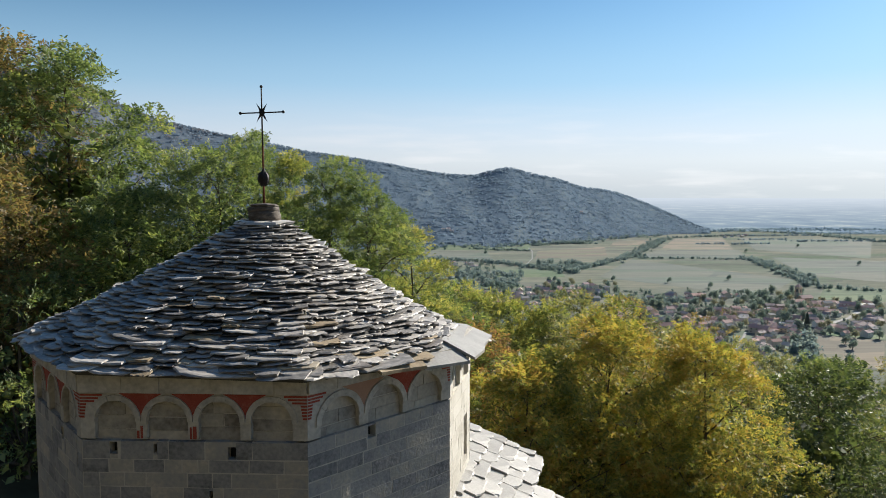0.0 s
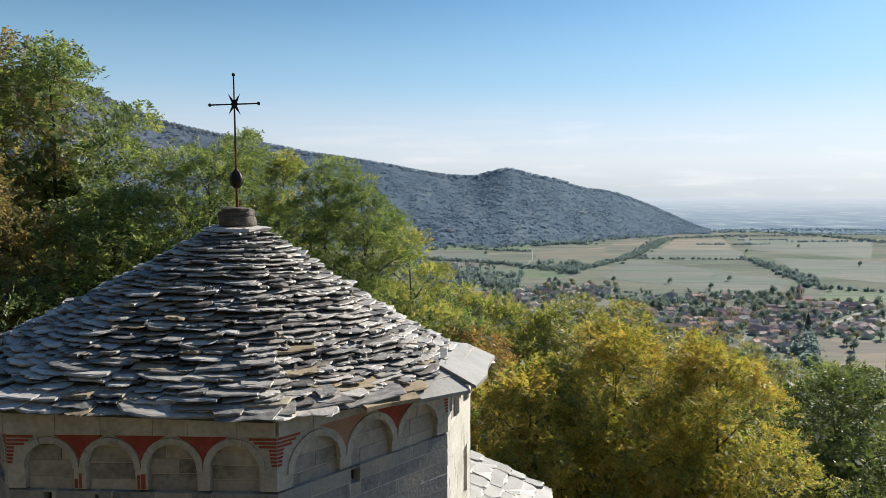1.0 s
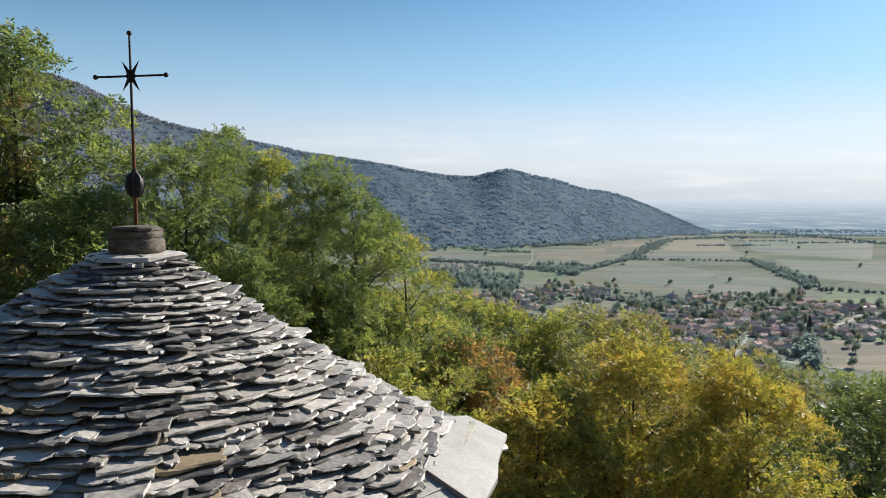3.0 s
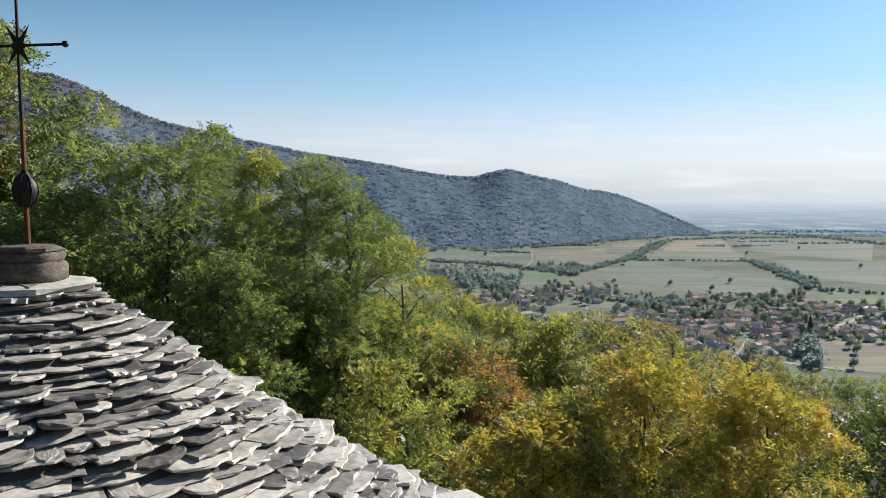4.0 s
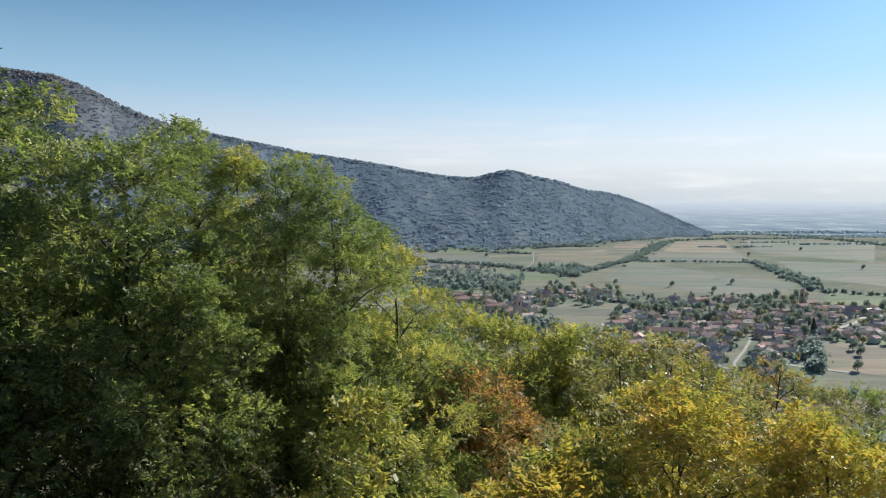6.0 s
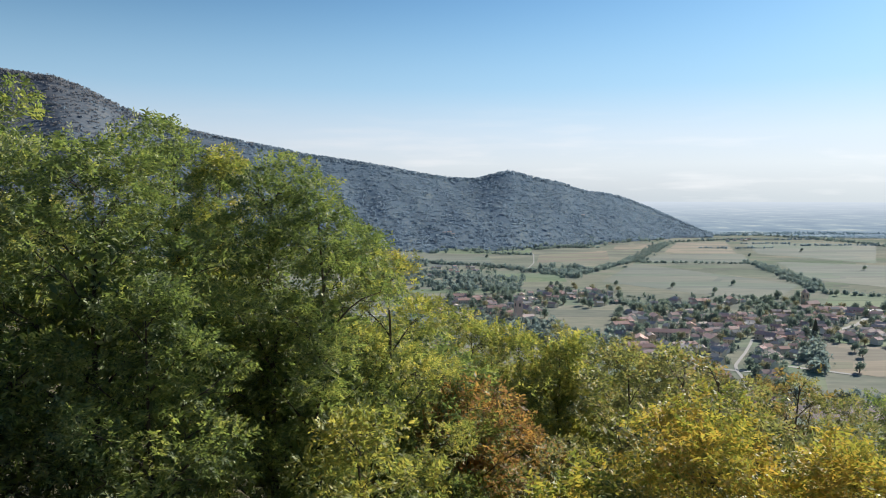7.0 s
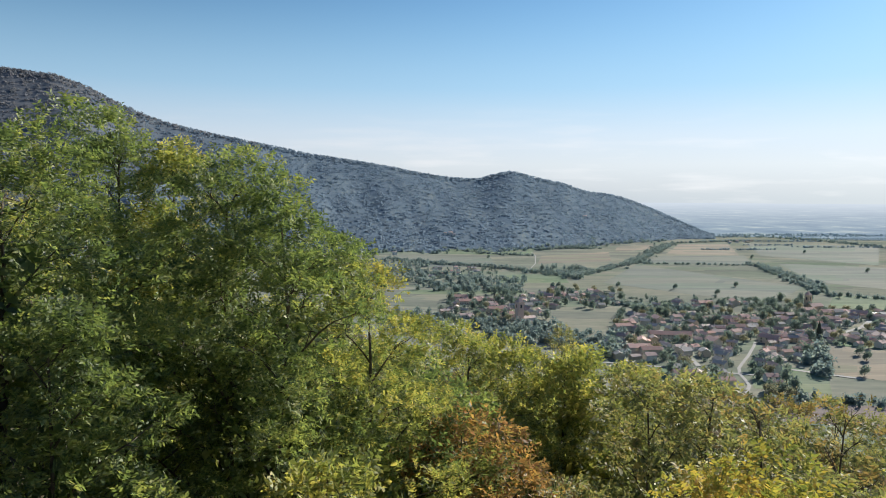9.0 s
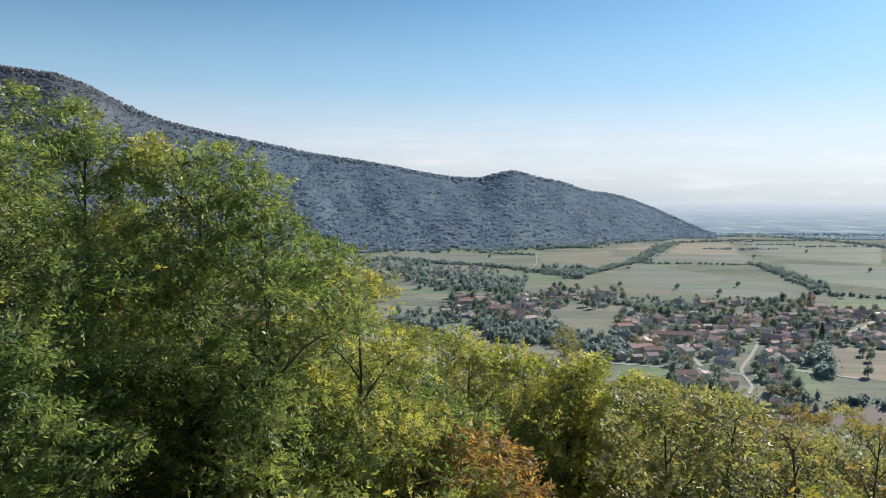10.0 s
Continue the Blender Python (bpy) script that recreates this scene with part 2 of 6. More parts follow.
def lathe(bm, profile, sides, cx=0.0, cy=0.0, wobble=0.0, rng=None):
    rings = []
    for r, z in profile:
        ring = []
        for k in range(sides):
            a = 2 * math.pi * k / sides
            rr = r * (1 + (rng.uniform(-wobble, wobble) if rng else 0))
            ring.append(bm.verts.new((cx + rr * math.cos(a), cy + rr * math.sin(a), z)))
        rings.append(ring)
    for a, b in zip(rings, rings[1:]):
        for k in range(sides):
            bm.faces.new((a[k], a[(k + 1) % sides], b[(k + 1) % sides], b[k]))
    bm.faces.new(rings[0][::-1])
    bm.faces.new(rings[-1])


def tube(bm, pts, radii, sides=6):
    """A tapered tube along the points."""
    rings = []
    for k, p in enumerate(pts):
        p = Vector(p)
        d = (Vector(pts[min(k + 1, len(pts) - 1)]) - Vector(pts[max(k - 1, 0)])).normalized()
        s = d.orthogonal().normalized()
        u = d.cross(s)
        rings.append([bm.verts.new(p + radii[k] * (math.cos(2 * math.pi * i / sides) * s + math.sin(2 * math.pi * i / sides) * u)) for i in range(sides)])
    for a, b in zip(rings, rings[1:]):
        for k in range(sides):
            bm.faces.new((a[k], a[(k + 1) % sides], b[(k + 1) % sides], b[k]))
    bm.faces.new(rings[0][::-1])
    bm.faces.new(rings[-1])


def parcels(mat, scale, low=0.8, high=1.18, stretch=(0.45, 1.6, 1)):
    """Farmed land: narrow plots side by side, each a little lighter, darker, drier or greener than the next, with rows along them."""
    n, l = mat.node_tree.nodes, mat.node_tree.links
    b = n["Principled BSDF"]
    old = b.inputs["Base Color"].links[0].from_socket
    co, mp = n.new("ShaderNodeTexCoord"), n.new("ShaderNodeMapping")
    mp.inputs["Scale"].default_value, mp.inputs["Rotation"].default_value = stretch, (0, 0, 0.16)
    l.new(co.outputs["Object"], mp.inputs["Vector"])
    cells = n.new("ShaderNodeTexVoronoi")
    cells.inputs["Scale"].default_value, cells.inputs["Randomness"].default_value = scale, 0.75
    cells.distance = "CHEBYCHEV"
    l.new(mp.outputs["Vector"], cells.inputs["Vector"])
    rows_of = n.new("ShaderNodeTexNoise")
    mp2 = n.new("ShaderNodeMapping")
    mp2.inputs["Scale"].default_value, mp2.inputs["Rotation"].default_value = (0.012, 0.16, 0.1), (0, 0, 0.16)
    l.new(co.outputs["Object"], mp2.inputs["Vector"])
    rows_of.inputs["Scale"].default_value, rows_of.inputs["Detail"].default_value = 1.0, 5
    l.new(mp2.outputs["Vector"], rows_of.inputs["Vector"])
    k = (low + high) / 2
    shades = ramp(n, [(low, low, low), (k * 0.92, k * 1.02, k * 0.9), (k, k, k), (high * 1.06, high, high * 0.95)])
    grey = n.new("ShaderNodeSeparateColor")
    l.new(cells.outputs["Color"], grey.inputs[0])
    l.new(grey.outputs[0], shades.inputs["Fac"])
    lines = ramp(n, [(0.87, 0.88, 0.89), (1.0, 1.0, 1.0), (1.12, 1.11, 1.09)])
    l.new(rows_of.outputs["Fac"], lines.inputs["Fac"])
    for extra in (shades, lines):
        mix = n.new("ShaderNodeMix")
        mix.data_type, mix.blend_type = "RGBA", "MULTIPLY"
        mix.inputs["Factor"].default_value = 1.0
        mix.clamp_result = False
        l.new(old, mix.inputs["A"])
        l.new(extra.outputs["Color"], mix.inputs["B"])
        old = mix.outputs["Result"]
    l.new(old, b.inputs["Base Color"])


# ---- the ground: hillside below the church, plain, wooded hill, far plain ----
PLAIN = -116.0
CREST = [(-0.94, 0.1933), (-0.782, 0.1918), (-0.624, 0.181), (-0.585, 0.174), (-0.542, 0.1695), (-0.499, 0.1535), (-0.452, 0.1285), (-0.397, 0.106), (-0.35, 0.0945), (-0.295, 0.0825), (-0.231, 0.07), (-0.184, 0.0601), (-0.136, 0.0533), (-0.089, 0.0465), (-0.041, 0.0365), (0.006, 0.0289), (0.046, 0.0275), (0.07, 0.0345), (0.09, 0.0398), (0.109, 0.0342), (0.133, 0.0281), (0.165, 0.022), (0.197, 0.0103), (0.233, 0.0074), (0.261, -0.0028), (0.278, -0.0095), (0.293, -0.0155), (0.312, -0.0232), (0.332, -0.0315), (0.352, -0.0398), (0.3635, -0.0455), (0.4, -0.053)]
FOOT = [(-1.2, 1300), (-0.6, 1450), (-0.2, 1650), (0.0, 1720), (0.1, 1780), (0.2, 1950), (0.3, 2240), (0.36, 2330), (0.42, 2380)]


def smooth(s):
    s = np.clip(s, 0, 1)
    return s * s * (3 - 2 * s)


def hill_depth(u):
    return np.interp(u, [0.1, 0.3, 0.37], [950, 717, 150])


def hill_height(x, y):
    """Height of the wooded hill over the plain."""
    yy = np.maximum(y, 200.0)
    u = np.clip(x / yy, -1.5, 1.5)
    foot = np.interp(u, [a for a, _ in FOOT], [b for _, b in FOOT])
    top = sum(np.interp(u + e, [a for a, _ in CREST], [b for _, b in CREST]) for e in (-0.007, 0.0, 0.007)) / 3
    far = foot + hill_depth(u)
    rise = np.maximum(14 + top * far - PLAIN - 8, 0) * (u < 0.43)
    s = (y - foot) / (far - foot)
    spur = np.sin(u * 27 + 3.5 * s) * 0.6 + np.sin(u * 55 + 1.7 - 5 * s) * 0.45 + np.sin(u * 118 + 0.6 + 9 * s) * 0.2
    body = np.clip(s, 0, 1) ** 1.15 + 0.06 * np.clip((u + 0.75) / 0.4, 0.15, 1) * spur * np.clip(s, 0, 1) * np.clip(1 - s, 0, 1) * 2
    back = 1 - smooth((y - far) / 1500)
    return np.where(s > 0, rise * np.where(s < 1, body, back), 0.0) * smooth((y - 600) / 500)


def ground_z(x, y):
    x, y = np.asarray(x, float), np.asarray(y, float)
    left, right = np.clip(-x - 4, 0, 70), np.clip(x - 4, 0, 700)
    # behind the viewpoint an added steep rise, unseen, holds back low sky light
    slope = 0.42 * left - 0.22 * right - 0.21 * np.clip(y - 16, 0, 2000) + 0.85 * np.clip(-y - 6, 0, 300) - 0.8
    near = np.exp(-((x + 3) ** 2 + (y - 8) ** 2) / 160.0)
    slope = slope * (1 - near) - 0.4 * near
    d = slope - PLAIN
    z = PLAIN + np.where(d > 12, d, 12 * np.exp(np.minimum(d / 12 - 1, 0)))
    r = np.hypot(x, y)
    z = z + hill_height(x, y)
    far = np.clip((r - 2900) / 2000, 0, 1)
    return z + 104 * far ** 1.4


# field colours with a little haze mixed in, lighter and bluer
FIELDS_MAT = surface("plain_fields", [(0.146, 0.176, 0.146), (0.212, 0.230, 0.195), (0.282, 0.280, 0.240)], 0.006, 0.95, 0.0, 9, stretch=(1, 2.2, 1))
parcels(FIELDS_MAT, 0.012, 0.9, 1.1)
# the slope round the church is woodland floor, the plain below is farmed
n, l = FIELDS_MAT.node_tree.nodes, FIELDS_MAT.node_tree.links
b = n["Principled BSDF"]
b.inputs["Specular IOR Level"].default_value = 0.0
plain_colour = b.inputs["Base Color"].links[0].from_socket
co = n.new("ShaderNodeTexCoord")
xyz = n.new("ShaderNodeSeparateXYZ")
l.new(co.outputs["Object"], xyz.inputs[0])
mr = n.new("ShaderNodeMapRange")
mr.inputs["From Min"].default_value, mr.inputs["From Max"].default_value = PLAIN + 22, PLAIN + 40
l.new(xyz.outputs["Z"], mr.inputs["Value"])
nz = n.new("ShaderNodeTexNoise")
nz.inputs["Scale"].default_value, nz.inputs["Detail"].default_value = 0.4, 8
l.new(co.outputs["Object"], nz.inputs["Vector"])
floor_colour = ramp(n, [(0.035, 0.033, 0.022), (0.065, 0.06, 0.04), (0.10, 0.085, 0.06)])
l.new(nz.outputs["Fac"], floor_colour.inputs["Fac"])
mixed = n.new("ShaderNodeMix")
mixed.data_type = "RGBA"
l.new(mr.outputs["Result"], mixed.inputs["Factor"])
l.new(plain_colour, mixed.inputs["A"])
l.new(floor_colour.outputs["Color"], mixed.inputs["B"])
l.new(mixed.outputs["Result"], b.inputs["Base Color"])
rings = np.concatenate([[0.5], np.geomspace(4, 3400, 130)])
sectors = 320
ang = np.linspace(0, 2 * np.pi, sectors, endpoint=False)
gx, gy = np.outer(rings, np.sin(ang)), np.outer(rings, np.cos(ang))
gz = ground_z(gx, gy) - 14 * smooth(hill_height(gx, gy) / 20) - 0.5 * hill_height(gx, gy)
gv = np.stack([gx, gy, gz], -1).reshape(-1, 3)
ii, jj = np.meshgrid(np.arange(len(rings) - 1), np.arange(sectors), indexing="ij")
gq = np.stack([ii * sectors + jj, (ii + 1) * sectors + jj, (ii + 1) * sectors + (jj + 1) % sectors, ii * sectors + (jj + 1) % sectors], -1).reshape(-1, 4)[:, ::-1]
ground = new("ground", quads_mesh("ground", gv, gq, FIELDS_MAT, True))
tagged(ground, "grassy hillside falling to a wide green farmed plain", "ground", kind="structure")

# far plain in painted haze: a backdrop beyond two and a half kilometres
m, n, l, b = material("far_plain", 1.0)
co = n.new("ShaderNodeTexCoord")
xyz = n.new("ShaderNodeSeparateXYZ")
l.new(co.outputs["Object"], xyz.inputs[0])
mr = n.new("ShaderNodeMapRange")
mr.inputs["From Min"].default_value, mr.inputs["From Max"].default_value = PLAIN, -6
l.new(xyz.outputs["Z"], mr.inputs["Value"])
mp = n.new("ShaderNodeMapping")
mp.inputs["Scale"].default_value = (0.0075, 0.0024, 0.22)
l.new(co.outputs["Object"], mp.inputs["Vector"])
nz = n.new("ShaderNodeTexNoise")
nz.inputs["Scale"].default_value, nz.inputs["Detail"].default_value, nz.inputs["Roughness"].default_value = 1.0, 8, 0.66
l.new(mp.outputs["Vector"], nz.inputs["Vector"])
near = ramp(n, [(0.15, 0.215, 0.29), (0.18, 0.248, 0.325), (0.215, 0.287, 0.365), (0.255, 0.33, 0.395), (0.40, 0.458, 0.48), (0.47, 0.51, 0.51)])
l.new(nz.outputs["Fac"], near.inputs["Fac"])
# the haze is put into the glow, paler towards the horizon
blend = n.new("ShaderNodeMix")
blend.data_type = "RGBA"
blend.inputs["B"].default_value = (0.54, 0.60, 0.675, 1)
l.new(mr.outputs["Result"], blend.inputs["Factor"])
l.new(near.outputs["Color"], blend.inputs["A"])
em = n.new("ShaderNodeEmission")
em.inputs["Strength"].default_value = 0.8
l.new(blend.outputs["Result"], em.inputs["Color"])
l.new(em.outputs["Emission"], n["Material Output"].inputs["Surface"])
FAR_PLAIN = m
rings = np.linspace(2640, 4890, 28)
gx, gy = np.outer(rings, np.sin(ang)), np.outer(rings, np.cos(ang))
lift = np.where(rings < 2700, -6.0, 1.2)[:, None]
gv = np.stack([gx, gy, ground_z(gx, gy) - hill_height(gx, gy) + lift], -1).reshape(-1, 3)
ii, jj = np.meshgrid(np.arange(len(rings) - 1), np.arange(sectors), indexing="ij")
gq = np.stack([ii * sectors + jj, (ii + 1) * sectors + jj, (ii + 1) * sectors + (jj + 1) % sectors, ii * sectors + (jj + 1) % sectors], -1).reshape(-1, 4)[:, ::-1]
tagged(new("backdrop", quads_mesh("backdrop", gv, gq, FAR_PLAIN, True)), "far plain up to the horizon, blue haze painted in", "backdrop", kind="structure")

# ---- the church: octagonal lantern tower with a stone-slab roof ----
CX, CY = -3.03, 12.04
TOP_Z = 13.56
rng = random.Random(11)

# wall corners; medieval masons left the eight sides a little unequal
CORNERS = []
for x, y in ((-6.32, 10.75), (-4.58, 8.76), (-1.69, 8.65), (0.11, 10.55), (0.48, 12.30), (-1.9, 14.1), (-4.6, 14.65), (-6.45, 13.6)):
    CORNERS.append(Vector((x, y, 0)))


def side_frame(k):
    """Pose of side k: x along the wall, y outwards, z up, from its first corner; and its length."""
    a, b = CORNERS[k], CORNERS[(k + 1) % 8]
    along = (b - a).normalized()
    out = Vector((along.y, -along.x, 0))
    m = Matrix(((along.x, out.x, 0, a.x), (along.y, out.y, 0, a.y), (0, 0, 1, 0), (0, 0, 0, 1)))
    return m, (b - a).length


church = thing("church", "grey stone church with octagonal lantern tower and stone slab roofs", "church")

# core of the tower, hidden behind its facing
bm = bmesh.new()
for z0, z1 in ((4.0, 11.66),):
    low = [bm.verts.new((CX + (c.x - CX) * 0.955, CY + (c.y - CY) * 0.955, z0)) for c in CORNERS]
    high = [bm.verts.new((CX + (c.x - CX) * 0.955, CY + (c.y - CY) * 0.955, z1)) for c in CORNERS]
    for k in range(8):
        bm.faces.new((low[k], low[(k + 1) % 8], high[(k + 1) % 8], high[k]))
    bm.faces.new(low[::-1])
    bm.faces.new(high)
tower = part("lantern_tower", to_mesh("lantern_tower", bm, MORTAR), church, "octagonal tower of grey ashlar with painted blind arches")

NICHE_FOOT, BAND_Z0, BAND_Z1 = 10.92, 11.52, 11.68
HOLES = {1: [(0.36, 10.72, 0.10, 0.16), (1.87, 10.66, 0.11, 0.17), (0.92, 10.73, 0.05, 0.13), (1.62, 10.12, 0.05, 0.14)], 2: [(0.99, 10.70, 0.14, 0.17)], 0: [(1.6, 10.65, 0.12, 0.17)], 3: [(1.2, 9.5, 0.3, 0.75)]}


def plate(bm, x0, z0, x1, z1, y, holes):
    """A wall sheet with rectangular openings (x, z, width, height)."""
    xs = sorted({x0, x1, *[h[0] for h in holes], *[h[0] + h[2] for h in holes]})
    zs = sorted({z0, z1, *[h[1] for h in holes], *[h[1] + h[3] for h in holes]})
    for a, b in zip(xs, xs[1:]):
        for c, d in zip(zs, zs[1:]):
            if any(h[0] <= a and b <= h[0] + h[2] + 1e-6 and h[1] <= c and d <= h[1] + h[3] + 1e-6 for h in holes):
                continue
            bm.faces.new([bm.verts.new(p) for p in ((a, y, c), (b, y, c), (b, y, d), (a, y, d))])
    for hx, hz, w, h in holes:
        back = y - 0.13
        r = [(hx, hz), (hx + w, hz), (hx + w, hz + h), (hx, hz + h)]
        for k in range(4):
            p, q = r[k], r[(k + 1) % 4]
            bm.faces.new([bm.verts.new(v) for v in ((p[0], y, p[1]), (q[0], y, q[1]), (q[0], back, q[1]), (p[0], back, p[1]))])


def arch_points(cx, r, SPRING, n=14, foot=NICHE_FOOT):
    pts = [(cx - r, foot)]
    pts += [(cx - r * math.cos(math.pi * k / n), SPRING + r * 1.02 * math.sin(math.pi * k / n)) for k in range(n + 1)]
    return pts + [(cx + r, foot)]


STONES = []
for k in range(8):
    m, length = side_frame(k)
    count = 4 if k == 1 else 3 if k in (0, 2) else max(2, round(length / 0.75))
    SPRING = 11.07 if k == 2 else 11.15
    edge = 0.12
    pitch = (length - 2 * edge) / count
    r_in = pitch * 0.40
    r_out = min(pitch * 0.503, (BAND_Z0 - 0.012 - SPRING) / 1.02)
    holes = HOLES.get(k, [])
    bm = bmesh.new()
    plate(bm, 0.0, 4.0, length, NICHE_FOOT - 0.03, -0.010, holes)
    plate(bm, 0.0, NICHE_FOOT - 0.03, length, 11.66, -0.075, [])
    bm.faces.new([bm.verts.new(p) for p in ((0, -0.010, NICHE_FOOT - 0.03), (length, -0.010, NICHE_FOOT - 0.03), (length, -0.075, NICHE_FOOT - 0.03), (0, -0.075, NICHE_FOOT - 0.03))])
    part("mortar_bed", to_mesh("mortar_bed", bm, MORTAR), tower, m=m)
    # front skin above the niches, cut by the arches
    bm = bmesh.new()
    for i in range(count):
        c0, c1 = edge + i * pitch, edge + (i + 1) * pitch
        cx = (c0 + c1) / 2
        pts = arch_points(cx, r_in, SPRING)
        top = BAND_Z0
        n = len(pts)
        for a, b in zip(pts, pts[1:]):
            if abs(a[0] - b[0]) > 1e-6:
                quad = ((a[0], 0, a[1]), (b[0], 0, b[1]), (b[0], 0, top), (a[0], 0, top))
                bm.faces.new([bm.verts.new(p) for p in quad])
            bm.faces.new([bm.verts.new(p) for p in ((a[0], 0, a[1]), (a[0], -0.075, a[1]), (b[0], -0.075, b[1]), (b[0], 0, b[1]))])
        for s, e in ((c0, cx - r_in), (cx + r_in, c1)):
            bm.faces.new([bm.verts.new(p) for p in ((s, 0, NICHE_FOOT), (e, 0, NICHE_FOOT), (e, 0, top), (s, 0, top))])
            bm.faces.new([bm.verts.new(p) for p in ((s, 0, NICHE_FOOT), (s, -0.075, NICHE_FOOT), (e, -0.075, NICHE_FOOT), (e, 0, NICHE_FOOT))])
    for s, e in ((0, edge), (length - edge, length)):
        bm.faces.new([bm.verts.new(p) for p in ((s, 0, NICHE_FOOT), (e, 0, NICHE_FOOT), (e, 0, top), (s, 0, top))])
    part("arcade_plaster", to_mesh("arcade_plaster", bm, WHITEWASH if k == 3 else PLASTER), tower, "whitewashed sunlit arcade" if k == 3 else "weathered lime plaster arcade", m)
    # archivolts of stone pieces, a hand's width wide and a little proud
    for i in range(count):
        cx = edge + (i + 0.5) * pitch
        c_lo, c_hi = cx - pitch / 2 + 0.002, cx + pitch / 2 - 0.002
        pieces = 5
        for q in range(pieces):
            a0, a1 = math.pi * (q + 0.006) / pieces, math.pi * (q + 0.994) / pieces
            proud = 0.016 + rng.uniform(0, 0.008)
            ring = []
            bm = bmesh.new()
            for y in (-0.01, proud):
                for rr, aa in ((r_in, a0), (r_in, (a0 + a1) / 2), (r_in, a1), (r_out, a1), (r_out, (a0 + a1) / 2), (r_out, a0)):
                    ring.append(bm.verts.new((max(c_lo, min(c_hi, cx - rr * math.cos(aa))), y, SPRING + rr * 1.02 * math.sin(aa))))
            bm.faces.new(ring[:6])
            bm.faces.new(ring[6:][::-1])
            for j in range(6):
                bm.faces.new((ring[j], ring[(j + 1) % 6], ring[6 + (j + 1) % 6], ring[6 + j]))
            part("arch_stone", to_mesh("arch_stone", bm, WHITEWASH if k == 3 else PLASTER), tower, m=m)
        # slabs at the back of the niche
        z = NICHE_FOOT - 0.05
        while z < SPRING + r_in - 0.02:
            h = rng.uniform(0.14, 0.22)
            half = r_in * (1 if z + h < SPRING else math.sqrt(max(0.05, 1 - ((max(z, SPRING) - SPRING) / r_in) ** 2)))
            split = rng.uniform(-0.6, 0.6) * half if rng.random() < 0.4 else None
            cuts = [cx - half, cx + half] if split is None else [cx - half, cx + split, cx + half]
            for a, b in zip(cuts, cuts[1:]):
                STONES.append((m, a + 0.006, b - 0.006, z + 0.006, min(z + h, SPRING + r_in) - 0.006, -0.070 + rng.uniform(-0.003, 0.003), NICHE))
            z += h
    # painted spandrels between the arches
    for i in range(count + 1):
        x = edge + i * pitch
        first, last = i == 0, i == count
        if k == 2 and not first and not last:
            mats = [SALMON, RED]
            paint = mats[i - 1]
        else:
            paint = RED
        half = pitch * 0.42
        low = SPRING + 1.02 * math.sqrt(max(0.0, r_out ** 2 - (pitch / 2) ** 2)) + 0.01
        bm = bmesh.new()
        if not first and not last:
            span = half * (1.0 if k == 1 else 1.1)
            steps = 8
            left, rightp = [], []
            for s in range(steps + 1):
                zz = low + (BAND_Z0 - 0.012 - low) * s / steps
                w = pitch / 2 - math.sqrt(max(0.0, (r_out + 0.004) ** 2 - ((zz - SPRING) / 1.02) ** 2))
                w = max(0.004, min(w, span))
                left.append(bm.verts.new((x - w, 0.004, zz)))
                rightp.append(bm.verts.new((x + w, 0.004, zz)))
            for s in range(steps):
                bm.faces.new((left[s], rightp[s], rightp[s + 1], left[s + 1]))
            part("painted_spandrel", to_mesh("painted_spandrel", bm, paint), tower, "salmon painted spandrel" if paint is SALMON else "dark red painted spandrel", m)
        else:
            # red painted brick courses on the corner strip
            for s in range(8):
                z0 = 11.47 - s * 0.04
                w = (0.29 - 0.05 * s) if s < 3 else 0.10 - 0.006 * s
                if k in (1, 2, 0):
                    a, b = (0.002, w) if first else (length - w, length - 0.002)
                    bm.faces.new([bm.verts.new(p) for p in ((a, 0.004, z0), (b, 0.004, z0), (b, 0.004, z0 + 0.026), (a, 0.004, z0 + 0.026))])
            part("corner_painting", to_mesh("corner_painting", bm, RED), tower, "red painted brick courses", m)
    if k == 1:
        for a, b, z0, z1 in ((0.725, 0.755, 10.93, 11.03), (0.77, 0.80, 10.93, 11.09), (1.40, 1.425, 10.93, 11.08), (1.44, 1.485, 10.93, 11.09)):
            bm = bmesh.new()
            box(bm, a, -0.02, z0, b, 0.004, z1)
            part("red_brick", to_mesh("red_brick", bm, RED), tower, m=m)
    # plain band under the eaves
    cuts = [0.0]
    while cuts[-1] < length - 0.5:
        cuts.append(cuts[-1] + rng.uniform(0.3, 0.6))
    cuts.append(length)
    for a, b in zip(cuts, cuts[1:]):
        bm = bmesh.new()
        box(bm, a + 0.003, -0.03, BAND_Z0, b - 0.003, 0.035 + rng.uniform(0, 0.008), 11.765 if k in (0, 1, 6, 7) else BAND_Z1)
        part("cornice_stone", to_mesh("cornice_stone", bm, PLASTER), tower, m=m)
    # coursed ashlar below the arcade
    z = NICHE_FOOT - 0.02
    row = 0
